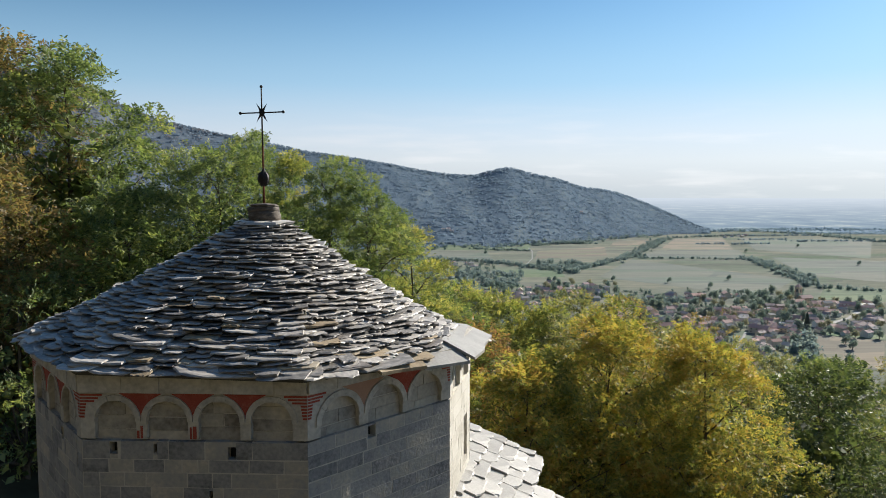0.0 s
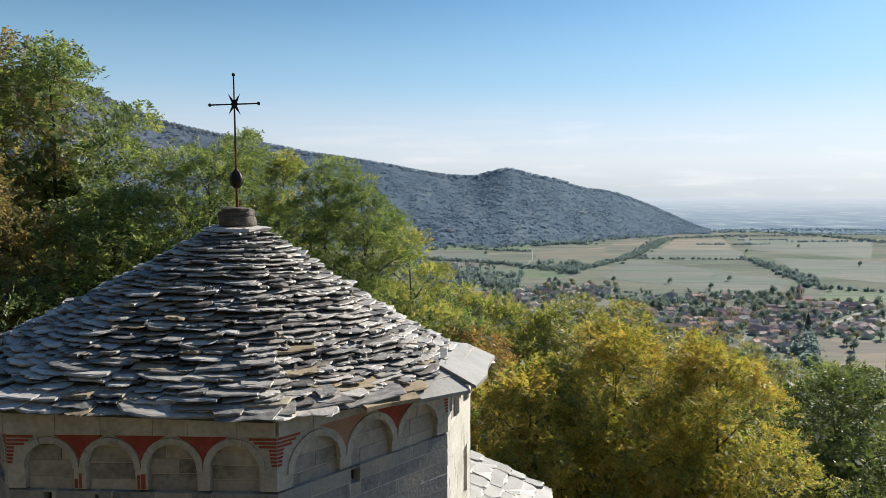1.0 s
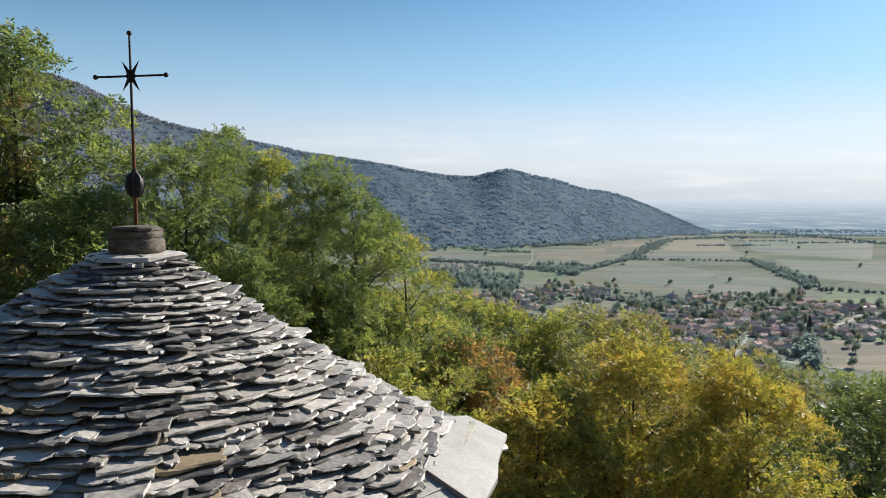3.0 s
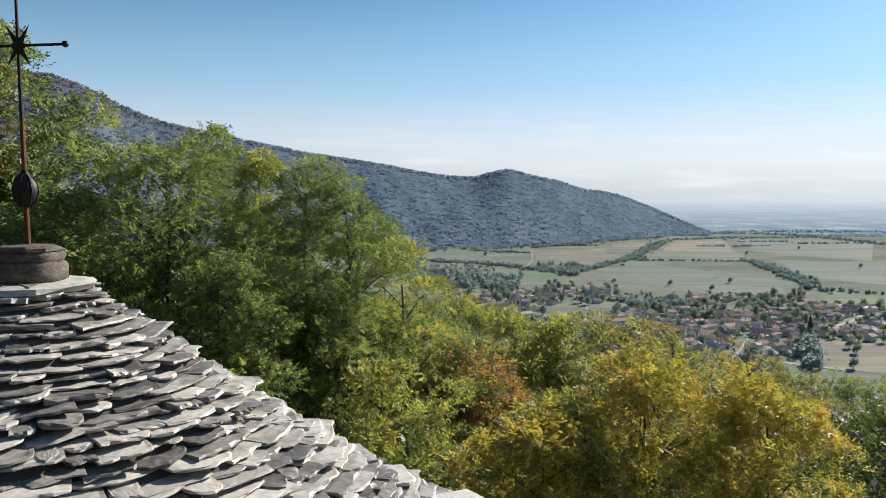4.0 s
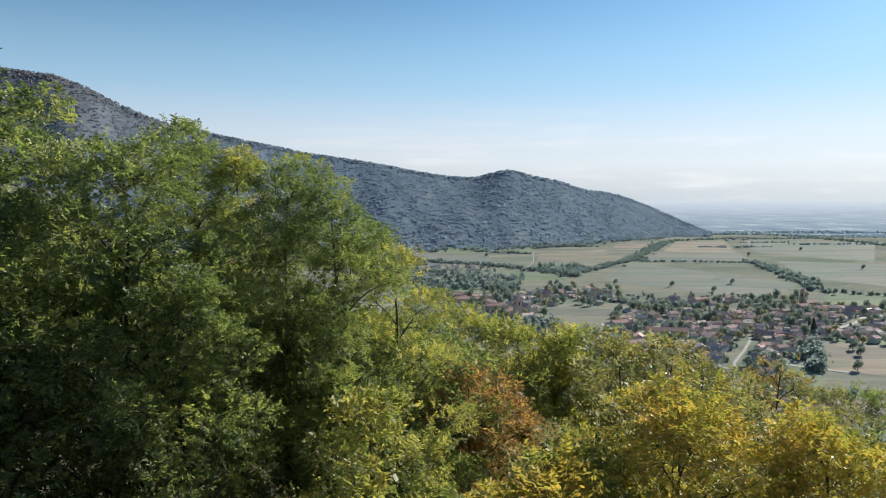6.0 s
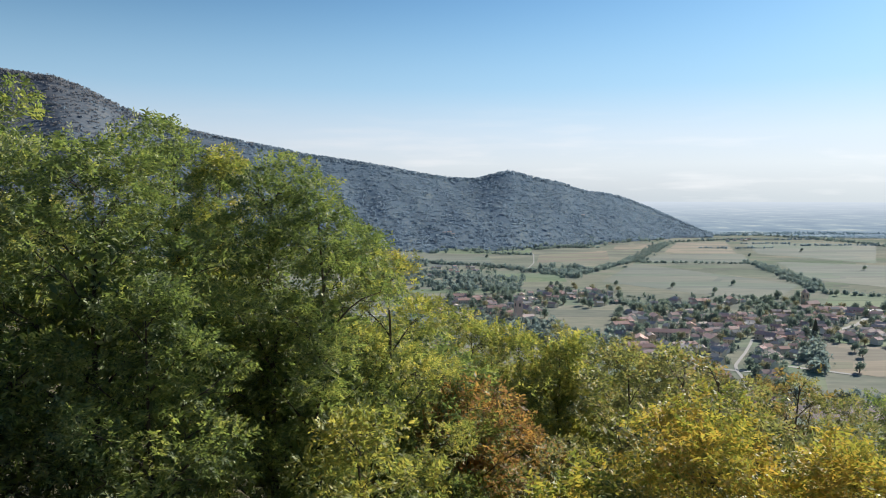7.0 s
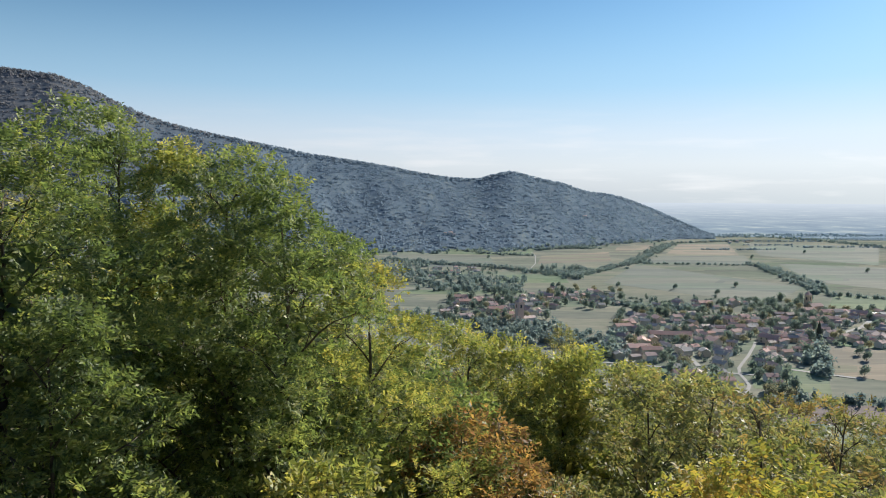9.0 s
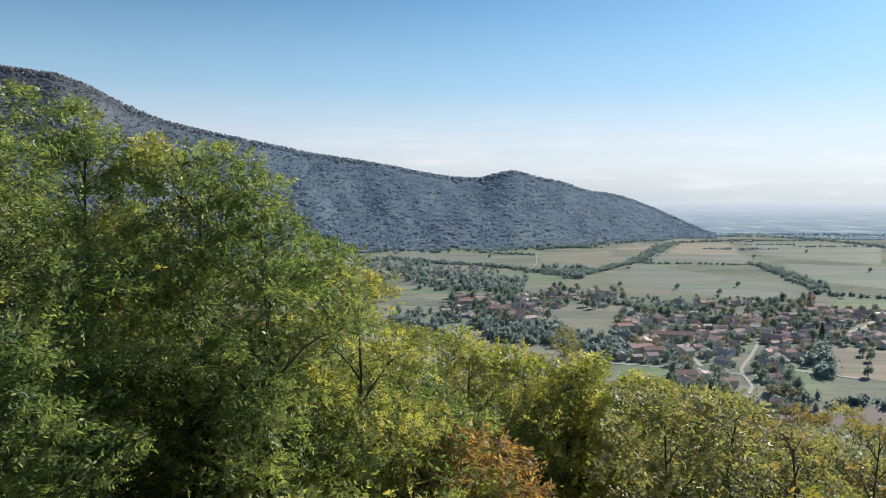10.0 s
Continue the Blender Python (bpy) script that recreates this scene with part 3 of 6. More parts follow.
    while z > (9.4 if k in (0, 1, 2, 3) else 10.4):
        h = rng.uniform(0.16, 0.24)
        x = 0.0
        while x < length - 0.02:
            w = rng.choice((rng.uniform(0.12, 0.3), rng.uniform(0.3, 0.55), rng.uniform(0.4, 0.8)))
            if length - x - w < 0.2:
                w = length - x
            z0, z1 = z - h + 0.007, z - 0.007
            pieces = [(x + 0.007, x + w - 0.007, z0, z1)]
            for hx, hz, hw, hh in holes:
                cut = []
                for a, b, c, d in pieces:
                    if a < hx + hw and b > hx and c < hz + hh and d > hz:
                        if hx - a > 0.03:
                            cut.append((a, hx, c, d))
                        if b - hx - hw > 0.03:
                            cut.append((hx + hw, b, c, d))
                        if d - hz - hh > 0.02:
                            cut.append((max(a, hx), min(b, hx + hw), hz + hh, d))
                        if hz - c > 0.02:
                            cut.append((max(a, hx), min(b, hx + hw), c, hz))
                    else:
                        cut.append((a, b, c, d))
                pieces = cut
            for a, b, c, d in pieces:
                STONES.append((m, a, b, c, d, rng.uniform(-0.0115, -0.0095), WHITEWASH if k == 3 else ASHLAR))
            x += w
        z -= h
        row += 1
    # smooth lower shaft out of sight
    bm = bmesh.new()
    box(bm, 0.0, -0.07, 4.0, length, -0.006, z - 0.004)
    part("lower_shaft", to_mesh("lower_shaft", bm, ASHLAR), tower, m=m)
    # a near-black block backs each hole: the shade inside is its colour
    for hx, hz, hw, hh in holes:
        bm = bmesh.new()
        box(bm, hx - 0.002, -0.35, hz - 0.002, hx + hw + 0.002, -0.135, hz + hh + 0.002)
        part("putlog_hole", to_mesh("putlog_hole", bm, DARK), tower, "near-black block painted as shade in a putlog hole", m)

# ---- slab roof of the tower ----
roof = part("slab_roof", None, church, "eight-sided roof of rough grey stone slabs")


def slab_mesh(seed, w, d, t, mat, ragged=0.06):
    """One split stone: ragged outline, stepped broken edge, uneven thickness; front edge at y = 0, lying back to y = d."""
    r = random.Random(seed)
    out = []
    n = 7
    bow = r.uniform(-0.04, 0.05)
    y = 0.0
    for i in range(n):
        f = i / (n - 1)
        y = 0.5 * y + r.uniform(-ragged, ragged) * d * 0.6
        out.append((-w / 2 + w * f + r.uniform(-0.03, 0.03) * w * (0 < i < n - 1), y - bow * d * 4 * f * (1 - f)))
    out += [(w / 2 + r.uniform(-ragged, ragged) * w, d * 0.5), (w * 0.46, d), (-w * 0.46, d), (-w / 2 + r.uniform(-ragged, ragged) * w, d * 0.5)]
    for c, q in ((0, 1), (n - 1, n - 2)):
        if r.random() < 0.75:
            cut = r.uniform(0.05, 0.2) * d
            out[c] = (out[c][0] * r.uniform(0.86, 0.98), out[c][1] + cut)
            out[q] = (out[q][0], out[q][1] + cut * 0.25)
    m = len(out)
    split = r.uniform(0.35, 0.65)
    verts = [(x * r.uniform(0.965, 1.0), y + r.uniform(0.0, 0.035), t * r.uniform(0.78, 1.18)) for x, y in out]
    verts += [(x, y + r.uniform(-0.012, 0.012), t * split * r.uniform(0.8, 1.2)) for x, y in out]
    verts += [(x * 0.98, y + r.uniform(0.0, 0.04), 0) for x, y in out]
    faces = [tuple(range(m)), tuple(range(3 * m - 1, 2 * m - 1, -1))]
    for row in range(2):
        for i in range(m):
            j = (i + 1) % m
            faces.append((row * m + i, row * m + m + i, row * m + m + j, row * m + j))
    return mesh_of("slab", verts, faces, mat)


SLAB_W, SLAB_D, SLAB_T = 0.5, 0.5, 0.045
SLABS = [slab_mesh(100 + i, SLAB_W, SLAB_D, SLAB_T, SLATE, 0.09) for i in range(30)]
SLABS_OCHRE = [slab_mesh(200 + i, SLAB_W, SLAB_D, SLAB_T, SLATE_OCHRE) for i in range(4)]
SLABS_WARM = [slab_mesh(400 + i, SLAB_W, SLAB_D, SLAB_T, SLATE_WARM, 0.09) for i in range(8)]
SLABS_PALE = [slab_mesh(300 + i, SLAB_W, SLAB_D, SLAB_T, SLATE_PALE) for i in range(6)]


# corners of the eaves; the side towards the valley is short and sags
EAVES = [(-6.66, 10.65, 11.80), (-4.66, 8.55, 11.80), (-1.66, 8.42, 11.73), (0.45, 10.40, 11.57), (0.84, 12.32, 11.47), (-1.85, 14.45, 11.6), (-4.7, 15.0, 11.75), (-6.8, 13.7, 11.8)]
CAP_R = 0.42


def roof_ring(f):
    """Corners of the course at f, from the eaves (0) to the top (1)."""
    ring = []
    for x, y, z in EAVES:
        d = Vector((x - CX, y - CY, 0)).normalized()
        top = Vector((CX, CY, TOP_Z)) + d * CAP_R
        dip = 0.5 if x > -0.5 and y < 13 else 0.2 if -2 < x < -0.5 and y < 9 else 0.0
        ring.append(Vector((x, y, z)).lerp(top, f) - Vector((0, 0, 0.18 * f * (1 - f) + dip * f * (1 - f) ** 2)))
    return ring


SLAB_PARTS, SLAB_REST = [], []
ROWS_UP = 38
for row in range(ROWS_UP):
    f = row / ROWS_UP
    ring = roof_ring(f)
    lengths = [(ring[(k + 1) % 8] - ring[k]).length for k in range(8)]
    total = sum(lengths)
    s = rng.uniform(0, 0.5)
    stop = s + total
    while s < stop - 0.02:
        w = rng.choice((rng.uniform(0.12, 0.3), rng.uniform(0.25, 0.5), rng.uniform(0.35, 0.62))) * (1.6 if row == 0 else 1.25 if row < 3 else 1.0 if row < 20 else 0.85)
        if stop - s < w * 1.4:
            w = stop - s
        q = (s + w / 2) % total
        k = 0
        while q > lengths[k]:
            q -= lengths[k]
            k += 1
        along = (ring[(k + 1) % 8] - ring[k]).normalized()
        p = ring[k] + along * q
        out = Vector((along.y, -along.x, 0)).normalized()
        rad = Vector((p.x - CX, p.y - CY, 0)).normalized()
        near_corner = max(0.0, 1 - min(q, lengths[k] - q) / 0.45)
        face = out.lerp(rad, max(near_corner * 0.9, 0.25 + 0.75 * f)).normalized()
        p = p + face * rng.uniform(-0.06, 0.05) * (1 - 0.6 * near_corner) - face * near_corner * 0.05
        depth = rng.uniform(0.36, 0.5) if row < 26 else 0.32
        thick = rng.choice((rng.uniform(0.014, 0.024), rng.uniform(0.022, 0.038)))
        pitchdeg = rng.uniform(1, 7) if row > 1 else rng.uniform(8, 13)
        m = Matrix.Translation(p + Vector((0, 0, rng.uniform(-0.018, 0.018)))) @ Matrix.Rotation(math.atan2(face.y, face.x) + math.pi / 2 + rng.gauss(0, 0.045), 4, "Z")
        m = m @ Matrix.Rotation(radians(pitchdeg), 4, "X") @ Matrix.Rotation(radians(rng.gauss(0, 2.4)), 4, "Y")
        m = m @ Matrix.Diagonal((w * 1.05 / SLAB_W * rng.choice((-1, 1)), depth / SLAB_D, thick / SLAB_T, 1))
        pick = rng.random()
        me = rng.choice(SLABS_OCHRE) if pick < 0.045 else rng.choice(SLABS_PALE) if pick < 0.06 else rng.choice(SLABS_WARM) if pick < 0.24 else rng.choice(SLABS)
        if k == 3 and row < 5 or k == 2 and row < 3 and q > lengths[2] - 0.7:
            s += w
            continue
        near = k in (1, 2) and row < 30 or k == 3 and row < 12
        (SLAB_PARTS if near and len(SLAB_PARTS) < 300 else SLAB_REST).append((me, m))
        s += w
# broad pale slabs on the sagging corner and along the eaves
def broad_slab(pts, thick, mat):
    n = len(pts)
    vs = [(x, y, z + thick) for x, y, z in pts] + [(x, y, z) for x, y, z in pts]
    fs = [tuple(range(n)), tuple(range(2 * n - 1, n - 1, -1))] + [(i, n + i, n + (i + 1) % n, (i + 1) % n) for i in range(n)]
    return mesh_of("slab", vs, fs, mat)


for pts, mat in (
    ([(0.47, 10.36, 11.545), (0.66, 11.10, 11.502), (0.70, 11.55, 11.504), (0.86, 12.36, 11.475), (0.42, 12.50, 11.645), (0.08, 12.10, 11.757), (-0.04, 11.75, 11.788), (0.06, 11.30, 11.734), (-0.02, 10.72, 11.742)], SLATE_PALE),
    ([(0.40, 10.33, 11.50), (-0.25, 9.70, 11.555), (-0.62, 9.95, 11.74), (-0.35, 10.6, 11.76), (0.1, 10.75, 11.68)], SLATE_PALE),
    ([(-0.22, 9.72, 11.575), (-0.55, 9.47, 11.59), (-0.80, 9.17, 11.62), (-1.05, 9.35, 11.73), (-0.95, 9.85, 11.80), (-0.5, 10.1, 11.76)], SLATE_OCHRE),
):
    SLAB_PARTS.append((broad_slab(pts, 0.045, mat), Matrix.Identity(4)))


def joined(items, mat):
    vs, fs, base = [], [], 0
    for me, m in items:
        for v in me.vertices:
            vs.append(m @ v.co)
        flip = m.determinant() < 0
        for p in me.polygons:
            idx = [base + i for i in p.vertices]
            fs.append(idx[::-1] if flip else idx)
        base += len(me.vertices)
    return mesh_of("slabs", vs, fs, mat)


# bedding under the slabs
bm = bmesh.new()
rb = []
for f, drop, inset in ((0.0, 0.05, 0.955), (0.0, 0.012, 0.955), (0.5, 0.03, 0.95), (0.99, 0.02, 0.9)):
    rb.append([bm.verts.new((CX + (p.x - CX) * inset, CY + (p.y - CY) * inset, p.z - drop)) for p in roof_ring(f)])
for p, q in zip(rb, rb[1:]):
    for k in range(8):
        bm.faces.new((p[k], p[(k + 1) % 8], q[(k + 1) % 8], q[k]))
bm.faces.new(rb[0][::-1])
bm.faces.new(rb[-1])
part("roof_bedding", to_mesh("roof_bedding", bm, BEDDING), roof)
tagged(part("slab_rest", joined(SLAB_REST, SLATE_REST), roof), kind="stuff")

# cap stones and the iron cross
bm = bmesh.new()
lathe(bm, [(0.41, 13.48), (0.48, 13.50), (0.475, 13.54), (0.43, 13.556), (0.2, 13.56)], 13, CX, CY, 0.10, rng)
part("cap_slab", to_mesh("cap_slab", bm, SLATE_REST), roof)
bm = bmesh.new()
lathe(bm, [(0.225, 13.545), (0.262, 13.575), (0.270, 13.63), (0.262, 13.685), (0.245, 13.715)], 23, CX, CY, 0.07, rng)
part("boss_stone", to_mesh("boss_stone", bm, BOSS, True), roof, "rounded dark lower capstone")
bm = bmesh.new()
lathe(bm, [(0.235, 13.70), (0.258, 13.72), (0.262, 13.755), (0.245, 13.785), (0.23, 13.79)], 21, CX - 0.015, CY + 0.01, 0.09, rng)
part("boss_stone", to_mesh("boss_stone", bm, BOSS, True), roof, "rounded dark middle capstone")
bm = bmesh.new()
lathe(bm, [(0.21, 13.785), (0.235, 13.795), (0.232, 13.82), (0.205, 13.835), (0.07, 13.845)], 11, CX + 0.005, CY, 0.12, rng)
part("boss_stone", to_mesh("boss_stone", bm, BOSS), roof, "flat weathered top capstone")

cross = thing("roof_cross", "black wrought-iron cross with star and ball on a rusty rod", "cross", at=pose(CX, CY, 13.82, 0, -0.4, 0))
bm = bmesh.new()
tube(bm, [(0, 0, -0.03), (0, 0, 0.32)], [0.022, 0.02], 8)
part("lower_rod", to_mesh("lower_rod", bm, RUST), cross, "rusty lower rod")
bm = bmesh.new()
lathe(bm, [(0.012, 0.31), (0.048, 0.332), (0.083, 0.385), (0.094, 0.44), (0.086, 0.495), (0.054, 0.545), (0.028, 0.575), (0.022, 0.60)], 16)
ball = part("ball", to_mesh("ball", bm, IRON, True), cross, "dark ribbed iron ball")
for k in range(8):
    a = math.pi * k / 4 + 0.2
    bm = bmesh.new()
    tube(bm, [(0.096 * math.sin(s) * math.cos(a), 0.096 * math.sin(s) * math.sin(a), 0.44 - 0.135 * math.cos(s)) for s in (0.35, 0.9, 1.57, 2.2, 2.75)], [0.006] * 5, 5)
    part("rib", to_mesh("rib", bm, IRON), ball)
bm = bmesh.new()
tube(bm, [(0, 0, 0.58), (0, 0, 0.98)], [0.018, 0.016], 8)
part("middle_rod", to_mesh("middle_rod", bm, RUST), cross, "rust-brown rod")
bm = bmesh.new()
tube(bm, [(0, 0, 0.975), (0, 0, 1.96)], [0.0155, 0.011], 8)
part("upper_rod", to_mesh("upper_rod", bm, IRON), cross)
bm = bmesh.new()
tube(bm, [(-0.355, 0, 1.535), (0.355, 0, 1.555)], [0.011, 0.011], 8)
part("crossbar", to_mesh("crossbar", bm, IRON), cross)
for p in ((-0.36, 0, 1.535), (0.36, 0, 1.555), (0, 0, 1.975)):
    bm = bmesh.new()
    bmesh.ops.create_uvsphere(bm, u_segments=10, v_segments=7, radius=0.026, matrix=Matrix.Translation(p))
    part("knob", to_mesh("knob", bm, IRON, True), cross)
bm = bmesh.new()
mid_f, mid_b = bm.verts.new((0, -0.022, 1.545)), bm.verts.new((0, 0.022, 1.545))
pts = []
for k in range(12):
    a = math.pi * k / 6
    r = 0.045 if k % 2 else 0.07 if k in (0, 6) else 0.185
    pts.append(bm.verts.new((r * math.cos(a), 0, 1.545 + r * math.sin(a))))
for k in range(12):
    bm.faces.new((mid_f, pts[k], pts[(k + 1) % 12]))
    bm.faces.new((mid_b, pts[(k + 1) % 12], pts[k]))
part("star", to_mesh("star", bm, IRON), cross, "pointed iron star")

# ---- lower roofs and body of the church ----
AX = radians(-15)
nave_m = Matrix.Translation((1.62, 12.6, 0)) @ Matrix.Rotation(AX, 4, "Z")  # x across, falling outwards; y along the eaves


def slab_field(name, m, y0, y1, x_eave, z_eave, x_top, z_top, rows, parent, keep, label):
    """Rows of slabs on a slope that falls towards +x."""
    slope = math.degrees(math.atan2(z_top - z_eave, x_eave - x_top))
    rest = []
    rf = part(name, None, parent, label)
    for i in range(rows):
        f = i / rows
        y = y0
        while y < y1:
            w = rng.uniform(0.35, 0.75)
            w = min(w, y1 - y + 0.05)
            x = x_eave + (x_top - x_eave) * f + rng.uniform(-0.03, 0.03)
            z = z_eave + (z_top - z_eave) * f
            mm = m @ Matrix.Translation((x, y + w / 2, z)) @ Matrix.Rotation(math.pi / 2 + rng.uniform(-0.08, 0.08), 4, "Z") @ Matrix.Rotation(radians(slope - rng.uniform(4, 9)), 4, "X") @ Matrix.Rotation(radians(rng.uniform(-2, 2)), 4, "Y")
            mm = mm @ Matrix.Diagonal((w * 1.04 / SLAB_W, rng.uniform(0.5, 0.6) / SLAB_D, rng.uniform(0.03, 0.055) / SLAB_T, 1))
            me = rng.choice(SLABS_PALE)
            if keep and y > y1 - 3.2:
                PIECES.append(("slab", me, rf, mm))
            else:
                rest.append((me, mm))
            y += w
    if rest:
        tagged(part("slab_rest", joined(rest, SLATE_REST), rf), kind="stuff")
    return rf


PIECES = []
bm = bmesh.new()
box(bm, -5.6, -2.4, -1.5, -0.25, 0.85, 8.72)
body = part("nave", to_mesh("nave", bm, ASHLAR), church, "grey stone nave wall", nave_m)
bm = bmesh.new()
v = [bm.verts.new(p) for p in ((-0.05, -2.5, 8.72), (-0.05, 1.0, 8.72), (-5.8, 1.0, 8.72), (-5.8, -2.5, 8.72), (-2.92, -2.5, 9.95), (-2.92, 1.0, 9.95))]
for f in ((0, 1, 5, 4), (2, 3, 4, 5), (0, 4, 3), (1, 2, 5), (0, 3, 2, 1)):
    bm.faces.new([v[i] for i in f])
part("nave_roof_bedding", to_mesh("nave_roof_bedding", bm, BEDDING), church, "", nave_m)
slab_field("nave_roof", nave_m, -2.5, 1.05, 0.12, 8.78, -2.9, 10.02, 12, church, True, "sunlit roof of large pale stone slabs")
bm = bmesh.new()
box(bm, -0.2, -2.0, -1.8, 1.5, 1.75, 7.1)
part("aisle", to_mesh("aisle", bm, ASHLAR), church, "grey stone side aisle", nave_m)
bm = bmesh.new()
v = [bm.verts.new(p) for p in ((1.6, -2.1, 7.1), (1.6, 1.85, 7.1), (-0.22, 1.85, 7.9), (-0.22, -2.1, 7.9), (-0.22, 1.85, 7.1), (-0.22, -2.1, 7.1))]
for f in ((0, 1, 2, 3), (1, 4, 2), (0, 3, 5), (0, 5, 4, 1), (2, 4, 5, 3)):
    bm.faces.new([v[i] for i in f])
part("aisle_roof_bedding", to_mesh("aisle_roof_bedding", bm, BEDDING), church, "", nave_m)
slab_field("aisle_roof", nave_m, -2.1, 1.9, 1.7, 7.12, 0.0, 7.85, 7, church, True, "lower roof of pale stone slabs")

# ---- trees ----


def tree_limbs(rs, height, radius, base, limbs, lean=(0.0, 0.0), bare=0.28, side_shoots=7):
    """Trunk and limbs of a tree that stands at the origin: tubes (points, radii), and twig starts with directions."""
    tubes, tips = [], []
    trunk = []
    n = 7
    for i in range(n + 1):
        f = i / n
        trunk.append(np.array([lean[0] * f * f + rs.normal(0, 0.10) * f, lean[1] * f * f + rs.normal(0, 0.10) * f, height * 0.95 * f]))
    tubes.append((trunk, [base * (1 - 0.9 * i / n) + 0.012 for i in range(n + 1)]))

    def at(f):
        s = f * n
        i = min(int(s), n - 1)
        return trunk[i] + (trunk[i + 1] - trunk[i]) * (s - i)

    z0 = bare * height
    for k in range(limbs):
        g = (k + rs.uniform(0.1, 0.9)) / limbs
        env = radius * max(0.10, 1 - abs(2 * (g - 0.40)) ** 2.4) ** 0.5 if abs(2 * (g - 0.40)) < 1 else radius * 0.3
        if g > 0.9:
            env = radius * 0.22
        reach = env * rs.uniform(0.72, 1.12)
        az = k * 2.4 + rs.normal(0, 0.3)
        zend = z0 + (height - z0) * (0.04 + 0.95 * g)
        zs = max(0.1 * height, zend - reach * rs.uniform(0.55, 1.0) - 0.3)
        start = at(min(0.98, zs / (height * 0.95)))
        end = at(min(1.0, zend / height)) * np.array([1, 1, 0]) + np.array([math.cos(az) * reach, math.sin(az) * reach, zend])
        d = end - start
        pts = [start]
        for j in range(1, 5):
            t = j / 4
            pts.append(start + d * t + np.array([0, 0, 0.10 * reach * math.sin(math.pi * t)]) + rs.normal(0, 0.05, 3) * reach * 0.4)
        r0 = base * 0.36 * (1 - 0.75 * g) + 0.012
        tubes.append((pts, [r0 * (1 - 0.2 * j) + 0.006 for j in range(5)]))
        for j in range(side_shoots):
            t = 0.30 + 0.70 * (j + rs.random()) / side_shoots
            i = min(int(t * 4), 3)
            q = pts[i] + (pts[i + 1] - pts[i]) * (t * 4 - i)
            sd = np.array([math.cos(az), math.sin(az), 0.45]) * 0.7 + rs.normal(0, 0.75, 3)
            sd /= np.linalg.norm(sd)
            ln = max(0.4, radius * rs.uniform(0.12, 0.30))
            e = q + sd * ln
            tubes.append(([q, (q + e) / 2 + rs.normal(0, 0.04, 3), e], [r0 * 0.38 + 0.004, r0 * 0.25 + 0.003, 0.004]))
            tips.append((e, sd, radius * rs.uniform(0.10, 0.20)))
        tips.append((pts[-1], d / np.linalg.norm(d), radius * rs.uniform(0.24, 0.40)))
    tips.append((trunk[-1], np.array([0, 0, 1.0]), radius * 0.2))
    return tubes, tips


def tubes_mesh(tubes, sides, mat):
    vs, fs = [], []
    for pts, radii in tubes:
        base = len(vs)
        for k, p in enumerate(pts):
            d = pts[min(k + 1, len(pts) - 1)] - pts[max(k - 1, 0)]
            d = d / (np.linalg.norm(d) + 1e-9)
            s = np.cross(d, (0.3, 0.9, 0.1))
            s = s / (np.linalg.norm(s) + 1e-9)
            u = np.cross(d, s)
            for i in range(sides):
                a = 2 * math.pi * i / sides
                vs.append(p + radii[k] * (math.cos(a) * s + math.sin(a) * u))
        for k in range(len(pts) - 1):
            for i in range(sides):
                fs.append((base + k * sides + i, base + k * sides + (i + 1) % sides, base + (k + 1) * sides + (i + 1) % sides, base + (k + 1) * sides + i))
    return quads_mesh("trunk", vs, fs, mat, True)


